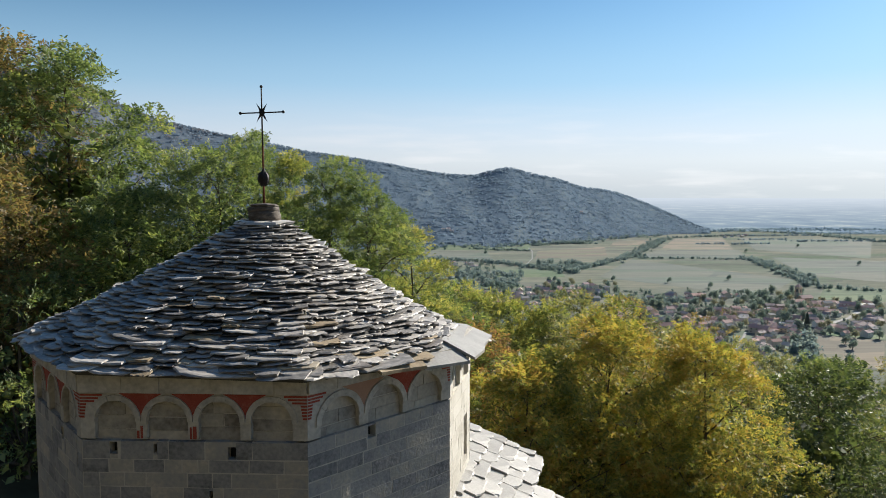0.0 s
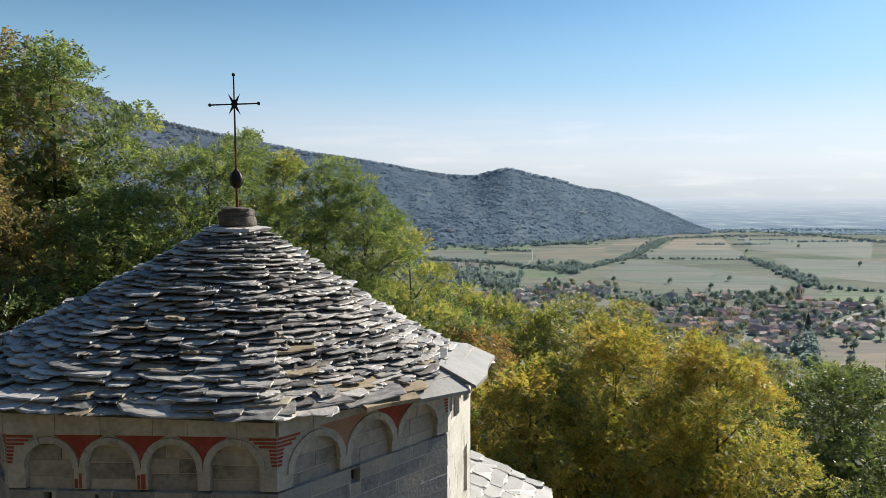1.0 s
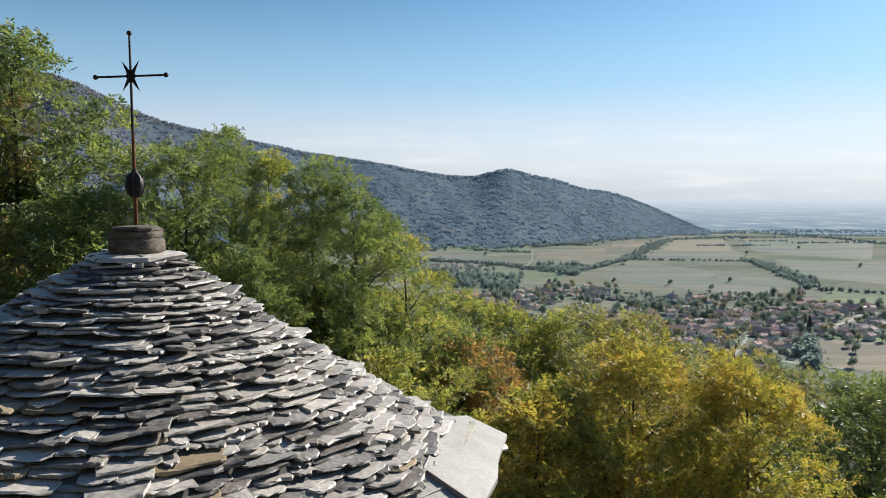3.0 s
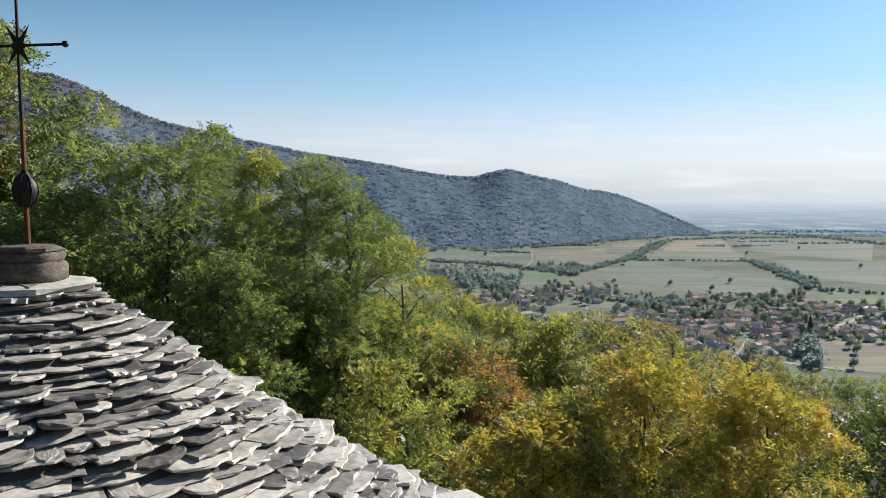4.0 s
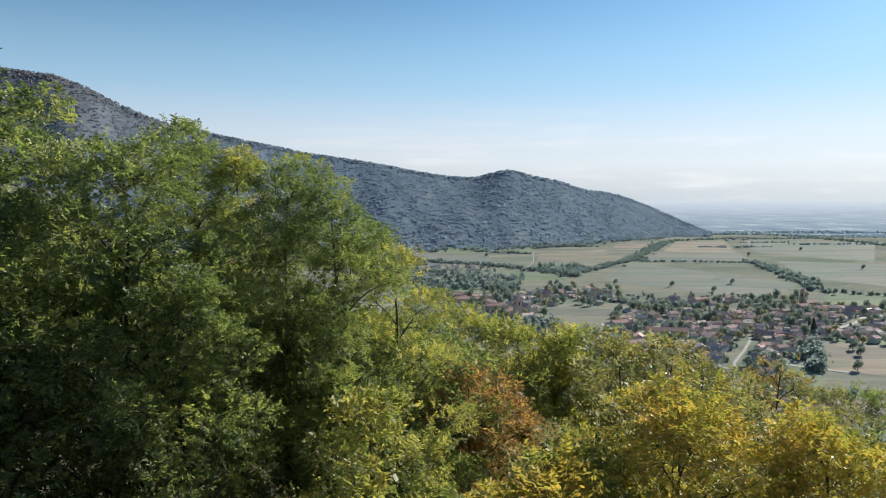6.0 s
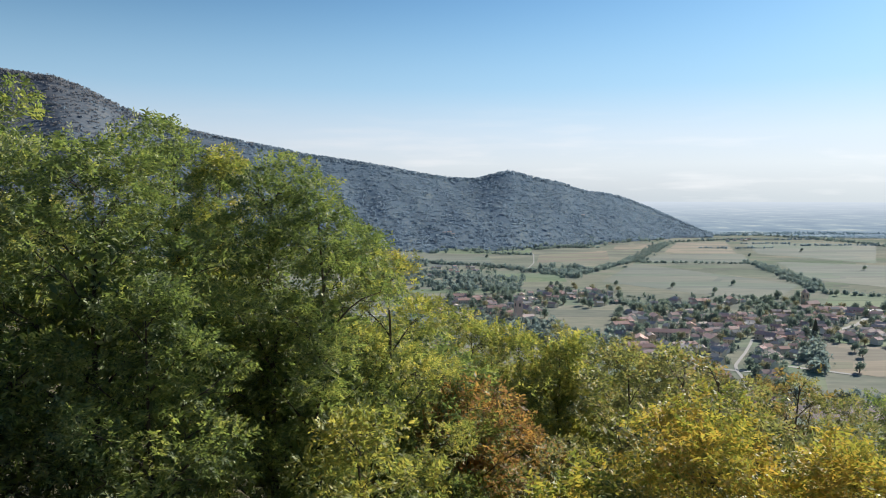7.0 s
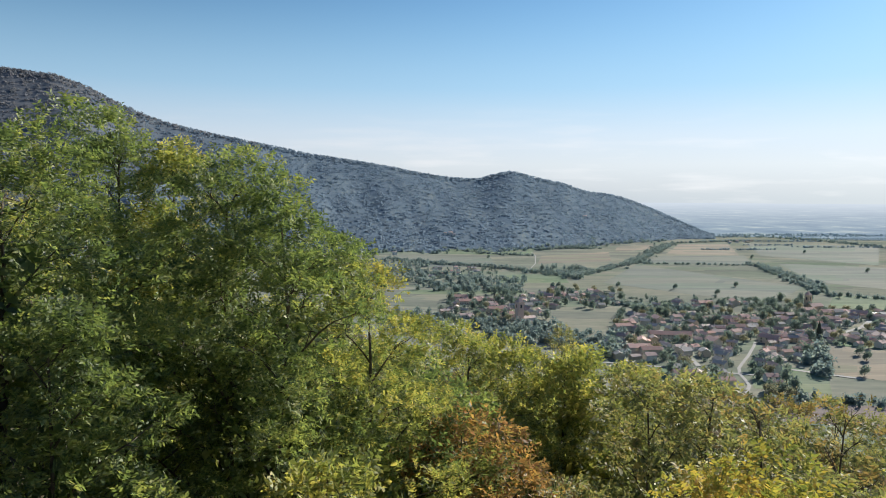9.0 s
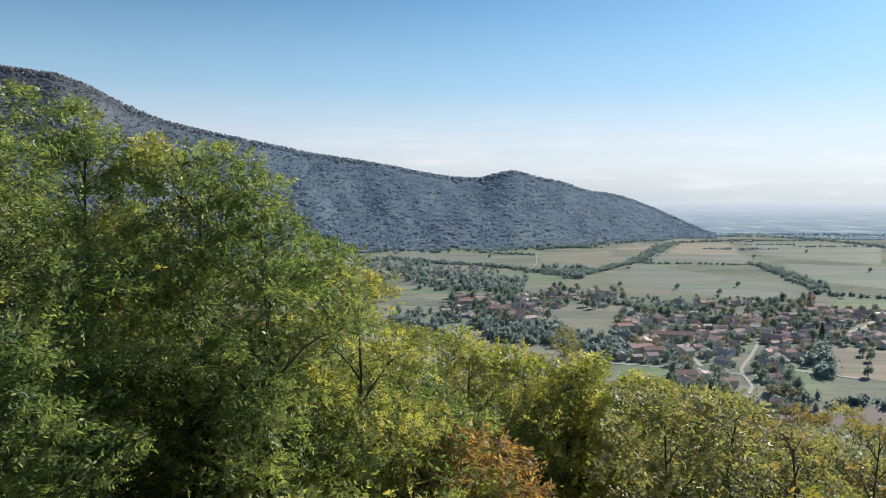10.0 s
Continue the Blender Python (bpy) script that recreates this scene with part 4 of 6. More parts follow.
def leaves_mesh(rs, tips, twigs, per_twig, size, puff, mat, droop=0.15, inner=0):
    """Sprays of pointed leaves, gathered in domed clumps at the tips of the limbs, with dark gaps between the clumps."""
    start = np.array([t[0] for t in tips])
    way = np.array([t[1] for t in tips])
    reach = np.array([t[2] for t in tips])
    wide = reach * puff
    w = wide ** 2
    pick = rs.choice(len(tips), twigs, p=w / w.sum())
    off = rs.normal(0, 1, (twigs, 3)) + way[pick] * 0.6
    off /= np.linalg.norm(off, axis=1, keepdims=True) + 1e-9
    under = (off[:, 2] < 0) & (rs.random(twigs) < 0.8)
    off[under, 2] *= -1
    lumps = 1 + 0.22 * np.sin(off[:, 0] * 5 + pick * 1.7) * np.sin(off[:, 1] * 5 + pick * 2.9) + 0.16 * np.sin(off[:, 2] * 7 + pick)
    pos = start[pick] + off * (wide[pick] * lumps * rs.uniform(0.62, 1.0, twigs) ** 0.7)[:, None] * np.array([1.12, 1.12, 0.8])
    d = off * 0.9 + way[pick] * 0.45 + rs.normal(0, 0.3, (twigs, 3)) + np.array([0, 0, 0.1])
    d /= np.linalg.norm(d, axis=1, keepdims=True)
    side = np.cross(d, rs.normal(0, 0.6, (twigs, 3)) + np.array([0, 0, 1.0]))
    side /= np.linalg.norm(side, axis=1, keepdims=True) + 1e-9
    k = np.arange(per_twig)
    along = (k // 2 * 2 + 1) / per_twig * size * per_twig * 0.30
    sign = np.where(k % 2 == 0, 1.0, -1.0)
    root = pos[:, None, :] + d[:, None, :] * along[None, :, None]
    root[..., 2] -= droop * along[None, :] ** 2 / (size * per_twig * 0.3)
    axis = side[:, None, :] * sign[None, :, None] * 0.9 + d[:, None, :] * 0.6 + rs.normal(0, 0.25, (twigs, per_twig, 3)) - np.array([0, 0, 0.22])
    axis /= np.linalg.norm(axis, axis=2, keepdims=True)
    across = np.cross(axis, np.broadcast_to(np.cross(side, d)[:, None, :], axis.shape) + rs.normal(0, 0.35, axis.shape))
    across /= np.linalg.norm(across, axis=2, keepdims=True) + 1e-9
    ls = size * rs.uniform(0.7, 1.25, (twigs, per_twig, 1))
    v = np.stack([root, root + axis * ls * 0.5 + across * ls * 0.22, root + axis * ls * 1.1, root + axis * ls * 0.5 - across * ls * 0.22], 2)
    v = v.reshape(-1, 3)
    if inner:
        # broad dense foliage in the depth of the crown
        pk = rs.randint(0, len(tips), inner)
        axis_xy = start[:, :2].mean(0)
        c = start[pk].copy()
        c[:, :2] = axis_xy + (c[:, :2] - axis_xy) * rs.uniform(0.15, 0.72, (inner, 1))
        top = start[:, 2].max()
        c[:, 2] = np.minimum(c[:, 2] - rs.uniform(0.2, 1.0, inner) * reach[pk], top - (top - start[:, 2].min()) * rs.uniform(0.22, 0.6, inner))
        a = rs.normal(0, 1, (inner, 3))
        a /= np.linalg.norm(a, axis=1, keepdims=True)
        b = np.cross(a, rs.normal(0, 1, (inner, 3)))
        b /= np.linalg.norm(b, axis=1, keepdims=True) + 1e-9
        w = min(size, 0.26) * rs.uniform(1.0, 1.9, (inner, 1))
        v = np.concatenate([v, np.stack([c - a * w, c + b * w * 0.55, c + a * w, c - b * w * 0.55], 1).reshape(-1, 3)])
    q = np.arange(len(v)).reshape(-1, 4)
    return quads_mesh("crown", v, q, mat)


def tree(label, seed, x, y, top, radius, leaf_mat, twigs=2600, size=0.2, per_twig=7, limbs=20, base=0.22, lean=(0, 0), bare=0.28, puff=1.0, group="trees below the church", name="tree", sink=0.3, side_shoots=7, sides=4, inner=0.25):
    rs = np.random.RandomState(seed)
    z = float(ground_z(x, y)) - sink
    height = top - z
    tubes, tips = tree_limbs(rs, height, radius, base, limbs, lean, bare, side_shoots)
    ob = thing(name, label, "tree", group, at=pose(x, y, z))
    part("trunk", tubes_mesh(tubes, sides, BARK), ob)
    part("crown", leaves_mesh(rs, tips, twigs, per_twig, size, puff, leaf_mat, inner=int(twigs * inner)), ob)
    return ob


ASH = "tall green ash tree with feathery leaves on the slope"
tree(ASH, 1, -6.7, 41.9, 15.4, 3.4, LEAF_GREEN, 6400, 0.135, 10, limbs=30, base=0.26, bare=0.2)
tree(ASH, 2, -11.6, 44.6, 17.1, 3.0, LEAF_GREEN, 4200, 0.15, 9, limbs=26, base=0.26, bare=0.25)
tree(ASH, 3, -11.9, 37.6, 15.9, 4.9, LEAF_GREEN, 7600, 0.15, 10, limbs=30, base=0.24, bare=0.2)
tree("slender ash tree with yellowing leaf tips", 4, -9.8, 45.5, 16.6, 2.4, LEAF_LIGHT, 2600, 0.17, 8, limbs=20, base=0.2, bare=0.3)
tree(ASH, 25, -4.5, 40.9, 14.5, 3.3, LEAF_GREEN, 5400, 0.135, 10, limbs=28, base=0.2, bare=0.15)
tree(ASH, 5, -20.9, 40.0, 21.2, 4.6, LEAF_GREEN, 5600, 0.23, limbs=28, base=0.3, bare=0.2)
tree("browning tree at the top of the slope", 6, -24.8, 41.0, 22.6, 4.2, LEAF_BROWN, 3120, 0.23, limbs=26, base=0.3, bare=0.25)
tree(ASH, 7, -15.6, 35.0, 13.6, 4.4, LEAF_GREEN, 4000, 0.23, limbs=22, base=0.22, bare=0.15)
tree(ASH, 8, -20.5, 32.0, 14.5, 4.0, LEAF_BROWN, 2808, 0.23, limbs=22, base=0.24, bare=0.15)
tree(ASH, 9, -4.6, 46.5, 12.2, 4.0, LEAF_GREEN, 4200, 0.17, 8, limbs=22, base=0.2, bare=0.15)
tree("lower ash tree with sunlit boughs before the tall ones", 44, -8.6, 34.3, 11.3, 2.8, LEAF_GREEN, 3400, 0.14, 10, limbs=22, base=0.18, bare=0.2)
tree("young light-green tree among the taller trees", 10, -2.4, 36.8, 7.2, 3.0, LEAF_LIGHT, 2496, 0.20, limbs=22, base=0.14, bare=0.1)
tree("olive-green tree between the yellowing ones", 11, 12.2, 38.5, 5.6, 3.8, LEAF_OLIVE, 4200, 0.18, limbs=28, base=0.13, bare=0.1)
tree("yellowing broad-leaved tree with a rounded crown", 12, 7.5, 32.0, 7.9, 3.9, LEAF_YELLOW, 7400, 0.145, 10, limbs=38, base=0.13, bare=0.1)
tree("yellow-green tree with a broad rounded crown", 28, 11.6, 30.8, 7.5, 3.6, LEAF_YELLOW, 6600, 0.14, 10, limbs=34, base=0.13, bare=0.1)
tree("yellow-green tree with a broad rounded crown", 13, 3.6, 30.2, 6.4, 3.6, LEAF_YELLOW, 5600, 0.18, limbs=30, base=0.12, bare=0.1)
tree("ash tree with yellowing leaf tips at the edge of the group", 24, -2.0, 44.0, 11.9, 3.3, LEAF_LIGHT, 5000, 0.14, 9, limbs=26, base=0.18, bare=0.1)
tree("rust-coloured autumn tree on the slope", 14, 1.7, 48.6, 4.4, 4.4, LEAF_RUST, 3000, 0.26, limbs=24, base=0.16, bare=0.1)
tree("dark green tree behind the young light one", 15, 0.2, 47.5, 7.0, 3.2, LEAF_GREEN, 2028, 0.23, limbs=20, base=0.18, bare=0.1)
tree("light yellow-green tree on the shoulder of the slope", 16, 2.6, 66.0, 4.7, 5.0, LEAF_LIGHT, 4600, 0.22, limbs=26, base=0.24, bare=0.1)
tree("olive-green thinning tree with bare twig ends", 17, 12.0, 46.5, 7.0, 3.6, LEAF_OLIVE, 1560, 0.22, limbs=24, base=0.18, bare=0.1)
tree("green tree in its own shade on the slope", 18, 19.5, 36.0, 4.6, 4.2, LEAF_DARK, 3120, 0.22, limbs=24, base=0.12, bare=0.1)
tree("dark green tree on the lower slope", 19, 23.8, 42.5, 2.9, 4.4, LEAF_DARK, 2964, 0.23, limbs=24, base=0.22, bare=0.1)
tree("olive-green thinning tree with bare twig ends", 20, 16.5, 50.0, 3.5, 4.2, LEAF_OLIVE, 2184, 0.25, limbs=24, base=0.2, bare=0.1)
tree("olive-green tree on the shoulder of the slope", 21, 9.5, 68.0, 2.6, 4.6, LEAF_LIGHT, 2340, 0.29, limbs=22, base=0.2, bare=0.1)
tree("almost bare small tree with grey twigs", 26, 11.4, 40.5, 8.0, 2.2, LEAF_BROWN, 170, 0.2, limbs=26, base=0.12, bare=0.15, side_shoots=9, inner=0.0)
tree("almost bare small tree with grey twigs", 27, 17.5, 46.5, 6.2, 2.4, LEAF_BROWN, 200, 0.2, limbs=24, base=0.12, bare=0.15, side_shoots=9, inner=0.0)
tree("small tree standing alone on the lower slope", 22, 38.0, 240.0, -27.5, 6.5, LEAF_OLIVE, 1248, 0.50, limbs=20, base=0.3, bare=0.1, puff=1.1)

tree("olive-green thinning tree with bare twig ends", 23, 9.2, 45.6, 7.0, 3.4, LEAF_OLIVE, 3000, 0.18, limbs=26, base=0.14, bare=0.1)

# the shoulder of the slope: a line of lower trees that steps down towards the valley
for k, (x, y, top, rad, mat) in enumerate(((6.4, 67.5, 3.5, 4.2, LEAF_LIGHT), (10.6, 69.0, 2.3, 4.0, LEAF_LIGHT), (14.4, 66.5, 2.4, 3.9, LEAF_LIGHT), (18.2, 67.0, 1.4, 3.8, LEAF_OLIVE), (22.6, 69.0, 0.3, 3.8, LEAF_OLIVE), (27.0, 70.0, -1.0, 3.9, LEAF_BROWN), (31.8, 72.5, -2.3, 4.0, LEAF_OLIVE), (36.8, 75.0, -3.6, 4.0, LEAF_OLIVE), (42.0, 78.0, -4.8, 4.2, LEAF_GREEN), (47.0, 79.0, -5.2, 4.2, LEAF_GREEN), (52.5, 80.0, -6.0, 4.2, LEAF_OLIVE))):
    tree("olive-green tree on the shoulder of the slope", 50 + k, x, y, top, rad, mat, 3300 if k < 3 else 1900, 0.225, limbs=18, base=0.16, bare=0.1, side_shoots=5, sides=4)

# woods that fill the slope between and beyond: a few kinds, copied
FILL = [
    tree("broad green tree in the woods on the slope", 31, 16.0, 62.0, -2.0, 4.6, LEAF_OLIVE, 460, 0.48, 6, limbs=16, base=0.2, bare=0.1, side_shoots=3, sides=3, group="woods on the slope"),
    tree("yellow-green tree in the woods on the slope", 32, 24.0, 58.0, -2.5, 4.4, LEAF_LIGHT, 460, 0.48, 6, limbs=16, base=0.2, bare=0.1, side_shoots=3, sides=3, group="woods on the slope"),
    tree("green tree in the woods on the slope", 33, -18.0, 55.0, 13.0, 4.6, LEAF_GREEN, 460, 0.48, 6, limbs=16, base=0.2, bare=0.1, side_shoots=3, sides=3, group="woods on the slope"),
    tree("browning tree in the woods on the slope", 34, 30.0, 68.0, -5.0, 4.4, LEAF_BROWN, 460, 0.48, 6, limbs=16, base=0.2, bare=0.1, side_shoots=3, sides=3, group="woods on the slope"),
]
NEAR_FILL = [
    tree("leafy green tree close below the church", 41, -17.5, 29.0, 10.0, 3.8, LEAF_GREEN, 1700, 0.15, limbs=20, base=0.18, bare=0.1, side_shoots=4, sides=4, group="woods on the slope"),
    tree("leafy olive-green tree close below the church", 42, 7.0, 46.0, 1.5, 3.8, LEAF_OLIVE, 950, 0.25, limbs=20, base=0.18, bare=0.1, side_shoots=4, sides=4, group="woods on the slope"),
]
NEAR_H = [float(10.0 - ground_z(-17.5, 29)), float(1.5 - ground_z(7, 46))]
FILL_H = [float(-2.0 - ground_z(16, 62)), float(-2.5 - ground_z(24, 58)), float(13.0 - ground_z(-18, 55)), float(-5 - ground_z(30, 68))]


def ceiling_z(x, y):
    """Greatest height of the tree tops at a place on the slope: the woods lie below this shoulder."""
    return 6.0 - 0.13 * max(0.0, y - 40) - 0.20 * max(0.0, x - 6) + 0.35 * max(0.0, -6 - x)


rf = random.Random(5)
spots = [(o.location.x, o.location.y) for o in scene.objects if o.get("category") == "tree"]
near_count = 0
for _ in range(1400):
    x, y = rf.uniform(-60, 75), rf.uniform(22, 200)
    if y < 26 + 0.3 * abs(x - 4) or abs(x) > 12 + 0.62 * y:
        continue
    gap = 4.2 if y < 80 else 6.5
    if any((x - a) ** 2 + (y - b) ** 2 < gap * gap for a, b in spots) or len(spots) > 98:
        continue
    k = rf.choice((0, 1, 2, 2)) if x < -4 else rf.choice((0, 0, 1, 1, 2, 3))
    g = float(ground_z(x, y))
    h = min(rf.uniform(8.5, 13.5), ceiling_z(x, y) - g)
    if h < 4:
        continue
    spots.append((x, y))
    near = y < 52
    if near and near_count > 12:
        continue
    near_count += near
    if near:
        k = 0 if x < -3 else 1
    s = h / (NEAR_H[k] if near else FILL_H[k])
    wide = rf.uniform(0.95, 1.3) * (1.25 if y > 90 else 1.0)
    copy_thing(NEAR_FILL[k] if near else FILL[k], Matrix.Translation((x, y, g - 0.3)) @ Matrix.Rotation(rf.uniform(0, 6.28), 4, "Z") @ Matrix.Diagonal((wide, wide, s, 1)))

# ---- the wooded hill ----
# distance haze is mixed into the woods' base colours, blue-grey and pale
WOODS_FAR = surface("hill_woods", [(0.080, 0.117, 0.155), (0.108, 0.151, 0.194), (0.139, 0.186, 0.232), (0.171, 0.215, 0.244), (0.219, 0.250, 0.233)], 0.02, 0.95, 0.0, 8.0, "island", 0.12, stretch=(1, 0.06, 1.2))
# towards its high end the hill's woods have turned brown, hazed over in colour too
n, l = WOODS_FAR.node_tree.nodes, WOODS_FAR.node_tree.links
b = n["Principled BSDF"]
b.inputs["Specular IOR Level"].default_value = 0.0
green_woods = b.inputs["Base Color"].links[0].from_socket
co = n.new("ShaderNodeTexCoord")
xyz = n.new("ShaderNodeSeparateXYZ")
l.new(co.outputs["Object"], xyz.inputs[0])
mr = n.new("ShaderNodeMapRange")
mr.inputs["From Min"].default_value, mr.inputs["From Max"].default_value = -600, -1350
l.new(xyz.outputs["X"], mr.inputs["Value"])
nz = n.new("ShaderNodeTexNoise")
nz.inputs["Scale"].default_value, nz.inputs["Detail"].default_value = 0.05, 7
l.new(co.outputs["Object"], nz.inputs["Vector"])
brown_woods = ramp(n, [(0.074, 0.086, 0.106), (0.104, 0.116, 0.136), (0.140, 0.146, 0.158), (0.185, 0.176, 0.172)])
l.new(nz.outputs["Fac"], brown_woods.inputs["Fac"])
mixed = n.new("ShaderNodeMix")
mixed.data_type = "RGBA"
l.new(mr.outputs["Result"], mixed.inputs["Factor"])
l.new(green_woods, mixed.inputs["A"])
l.new(brown_woods.outputs["Color"], mixed.inputs["B"])
l.new(mixed.outputs["Result"], b.inputs["Base Color"])
rs = np.random.RandomState(3)
NU, NS = 300, 70


def hill_far(u):
    return np.interp(u, [a for a, _ in FOOT], [b for _, b in FOOT]) + hill_depth(u)


def hill_foot(u):
    return np.interp(u, [a for a, _ in FOOT], [b for _, b in FOOT]) + 28 * np.sin(u * 61) + 16 * np.sin(u * 137 + 1)


uu = np.linspace(-0.78, 0.38, NU)[:, None] + np.zeros((1, NS))
ss = np.linspace(-0.015, 1.16, NS)[None, :] + np.zeros((NU, 1))
foot = hill_foot(uu)
yy = foot + ss * (hill_far(uu) - foot)
xx = uu * yy
edge = np.clip((ss + 0.015) / 0.03, 0, 1) * np.clip((0.38 - uu) / 0.03, 0, 1)
zz = ground_z(xx, yy) - 3 + edge * 4.5
vv = np.stack([xx, yy, zz], -1).reshape(-1, 3)
ii, jj = np.meshgrid(np.arange(NU - 1), np.arange(NS - 1), indexing="ij")
qq = np.stack([ii * NS + jj, (ii + 1) * NS + jj, (ii + 1) * NS + jj + 1, ii * NS + jj + 1], -1).reshape(-1, 4)
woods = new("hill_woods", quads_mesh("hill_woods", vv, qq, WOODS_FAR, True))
tagged(woods, "woods covering the long hill, hazy blue in their colour", "woods", kind="stuff")
# loose leaf masses of the single crowns on it
NT, NL = 13000, 9
cu, cs = rs.uniform(-0.78, 0.375, NT), np.concatenate([rs.uniform(0.0, 1.03, NT - 1400), rs.uniform(0.96, 1.03, 1400)])
cy = hill_foot(cu) + cs * (hill_far(cu) - hill_foot(cu))
cx = cu * cy
cr, ch = rs.uniform(4.0, 8.0, NT), rs.uniform(2.0, 5.5, NT) + 2.5 * (cs > 0.95)
d = rs.normal(0, 1, (NT, NL, 3))
d /= np.linalg.norm(d, axis=2, keepdims=True)
d[..., 2] = np.abs(d[..., 2])
mid = np.stack([cx, cy, ground_z(cx, cy) + 0.5], -1)[:, None] + d * np.stack([cr, cr, ch], -1)[:, None]
a = rs.normal(0, 1, (NT, NL, 3))
a /= np.linalg.norm(a, axis=2, keepdims=True)
b = np.cross(a, rs.normal(0, 1, (NT, NL, 3)))
b /= np.linalg.norm(b, axis=2, keepdims=True) + 1e-9
size = (cr[:, None] * rs.uniform(0.3, 0.6, (NT, NL)))[..., None]
cards = np.stack([mid - a * size, mid + b * size * 0.7, mid + a * size, mid - b * size * 0.7], 2).reshape(-1, 3)
# leaf colours paled and blued to stand for the haze before the hill
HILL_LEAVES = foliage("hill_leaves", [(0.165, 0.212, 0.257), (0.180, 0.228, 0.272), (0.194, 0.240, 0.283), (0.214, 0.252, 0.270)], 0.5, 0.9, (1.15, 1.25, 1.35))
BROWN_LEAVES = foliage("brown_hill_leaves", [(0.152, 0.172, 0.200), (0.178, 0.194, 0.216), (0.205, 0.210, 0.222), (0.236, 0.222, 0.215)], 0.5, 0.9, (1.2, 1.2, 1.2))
cards = cards.reshape(NT, NL * 4, 3)
turned = cx < -600 - 700 * rs.random(NT)
for chosen, mat, label in ((~turned, HILL_LEAVES, "crowns of trees on the long hill, hazy blue in their colour"), (turned, BROWN_LEAVES, "brownish autumn crowns high on the hill, haze in their colour")):
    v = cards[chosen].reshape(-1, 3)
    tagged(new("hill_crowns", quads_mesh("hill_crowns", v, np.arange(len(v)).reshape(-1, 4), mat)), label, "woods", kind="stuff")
WOOD_EDGE = [(float(u), float(y)) for u, y in zip(uu[::7, 0], foot[::7, 0]) if u > -0.35]

# ---- the plain: fields, hedges, lanes ----
# the meadow colour holds some extra blue in place of haze
FIELD_MATS = [
    surface("meadow", [(0.142, 0.172, 0.152), (0.179, 0.204, 0.183), (0.219, 0.230, 0.208)], 0.02, 0.95, 0.0, 6, stretch=(0.4, 2, 1)),
    surface("stubble", [(0.205, 0.192, 0.160), (0.250, 0.233, 0.194), (0.292, 0.268, 0.224)], 0.012, 0.95, 0.0, 6, stretch=(0.4, 3, 1)),
    surface("ploughed_soil", [(0.170, 0.145, 0.138), (0.210, 0.180, 0.171), (0.240, 0.210, 0.198)], 0.02, 0.95, 0.0, 6, stretch=(0.5, 2, 1)),
    surface("pasture", [(0.130, 0.178, 0.117), (0.175, 0.224, 0.152), (0.215, 0.245, 0.186)], 0.02, 0.95, 0.0, 6),
]
parcels(FIELD_MATS[0], 0.009, 0.93, 1.07)
parcels(FIELD_MATS[1], 0.016, 0.9, 1.08)
parcels(FIELD_MATS[3], 0.014, 0.92, 1.07)
LANE = surface("pale_lane", [(0.27, 0.27, 0.26), (0.34, 0.335, 0.32)], 0.1, 0.9, 0.0)


def field(pts, mat, label, lift=0.12):
    """A field lying on the plain, as wide as its corners and draped over the ground."""
    n = 10
    p = [np.array(q, float) for q in pts]
    vs, fs = [], []
    if len(p) == 4:
        for i in range(n + 1):
            for j in range(n + 1):
                a, b = i / n, j / n
                q = (p[0] * (1 - a) + p[1] * a) * (1 - b) + (p[3] * (1 - a) + p[2] * a) * b
                vs.append((q[0], q[1], float(ground_z(q[0], q[1])) + lift))
        for i in range(n):
            for j in range(n):
                k = i * (n + 1) + j
                fs.append((k, k + n + 1, k + n + 2, k + 1))
    else:
        vs = [(q[0], q[1], float(ground_z(q[0], q[1])) + lift) for q in p]
        fs = [tuple(range(len(p)))]
    return tagged(new("field", mesh_of("field", vs, fs, mat)), label, "field", "fields on the plain", "structure")


for m in FIELD_MATS:
    m.node_tree.nodes["Principled BSDF"].inputs["Specular IOR Level"].default_value = 0.05
MEADOW, STUBBLE, SOIL, PASTURE = FIELD_MATS
field([(245, 1111), (405, 889), (535, 1072), (379, 1415)], MEADOW, "large green meadow bordered by hedges")
field([(386, 1439), (620, 1432), (692, 1657), (498, 1641)], MEADOW, "green meadow strip beyond the hedge")
field([(515, 1675), (681, 1656), (827, 2089), (679, 2074)], STUBBLE, "pale striped stubble field")
field([(185, 1425), (346, 1487), (400, 1751), (217, 1619)], STUBBLE, "tan stubble field")
field([(732, 1660), (863, 1426), (1217, 2007), (886, 2120)], MEADOW, "wide green field on the far plain")
field([(586, 1131), (657, 1034), (873, 1371), (678, 1460)], MEADOW, "wide green field on the far plain")
field([(-120, 1689), (191, 1617), (231, 1831), (-107, 1926)], PASTURE, "narrow pasture below the woods")
field([(-104, 1315), (98, 1372), (99, 1564), (-116, 1623)], MEADOW, "long green meadow")
field([(-68, 967), (112, 976), (113, 1023), (-55, 1014)], PASTURE, "light green strip of pasture")
field([(121, 523), (165, 497), (212, 542), (138, 568)], PASTURE, "bright green pasture beside the lane")
field([(289, 544), (326, 517), (393, 621), (347, 647)], STUBBLE, "bare tan field with a green verge")
field([(195, 425), (259, 412), (289, 459), (211, 462)], SOIL, "brown ploughed field")
field([(350, 648), (396, 626), (411, 650), (367, 671)], PASTURE, "green verge of the field")
field([(214, 499), (261, 486), (289, 544), (246, 583)], PASTURE, "green garden land between houses")
field([(464, 869), (540, 851), (608, 958), (534, 986)], PASTURE, "green field behind the village")
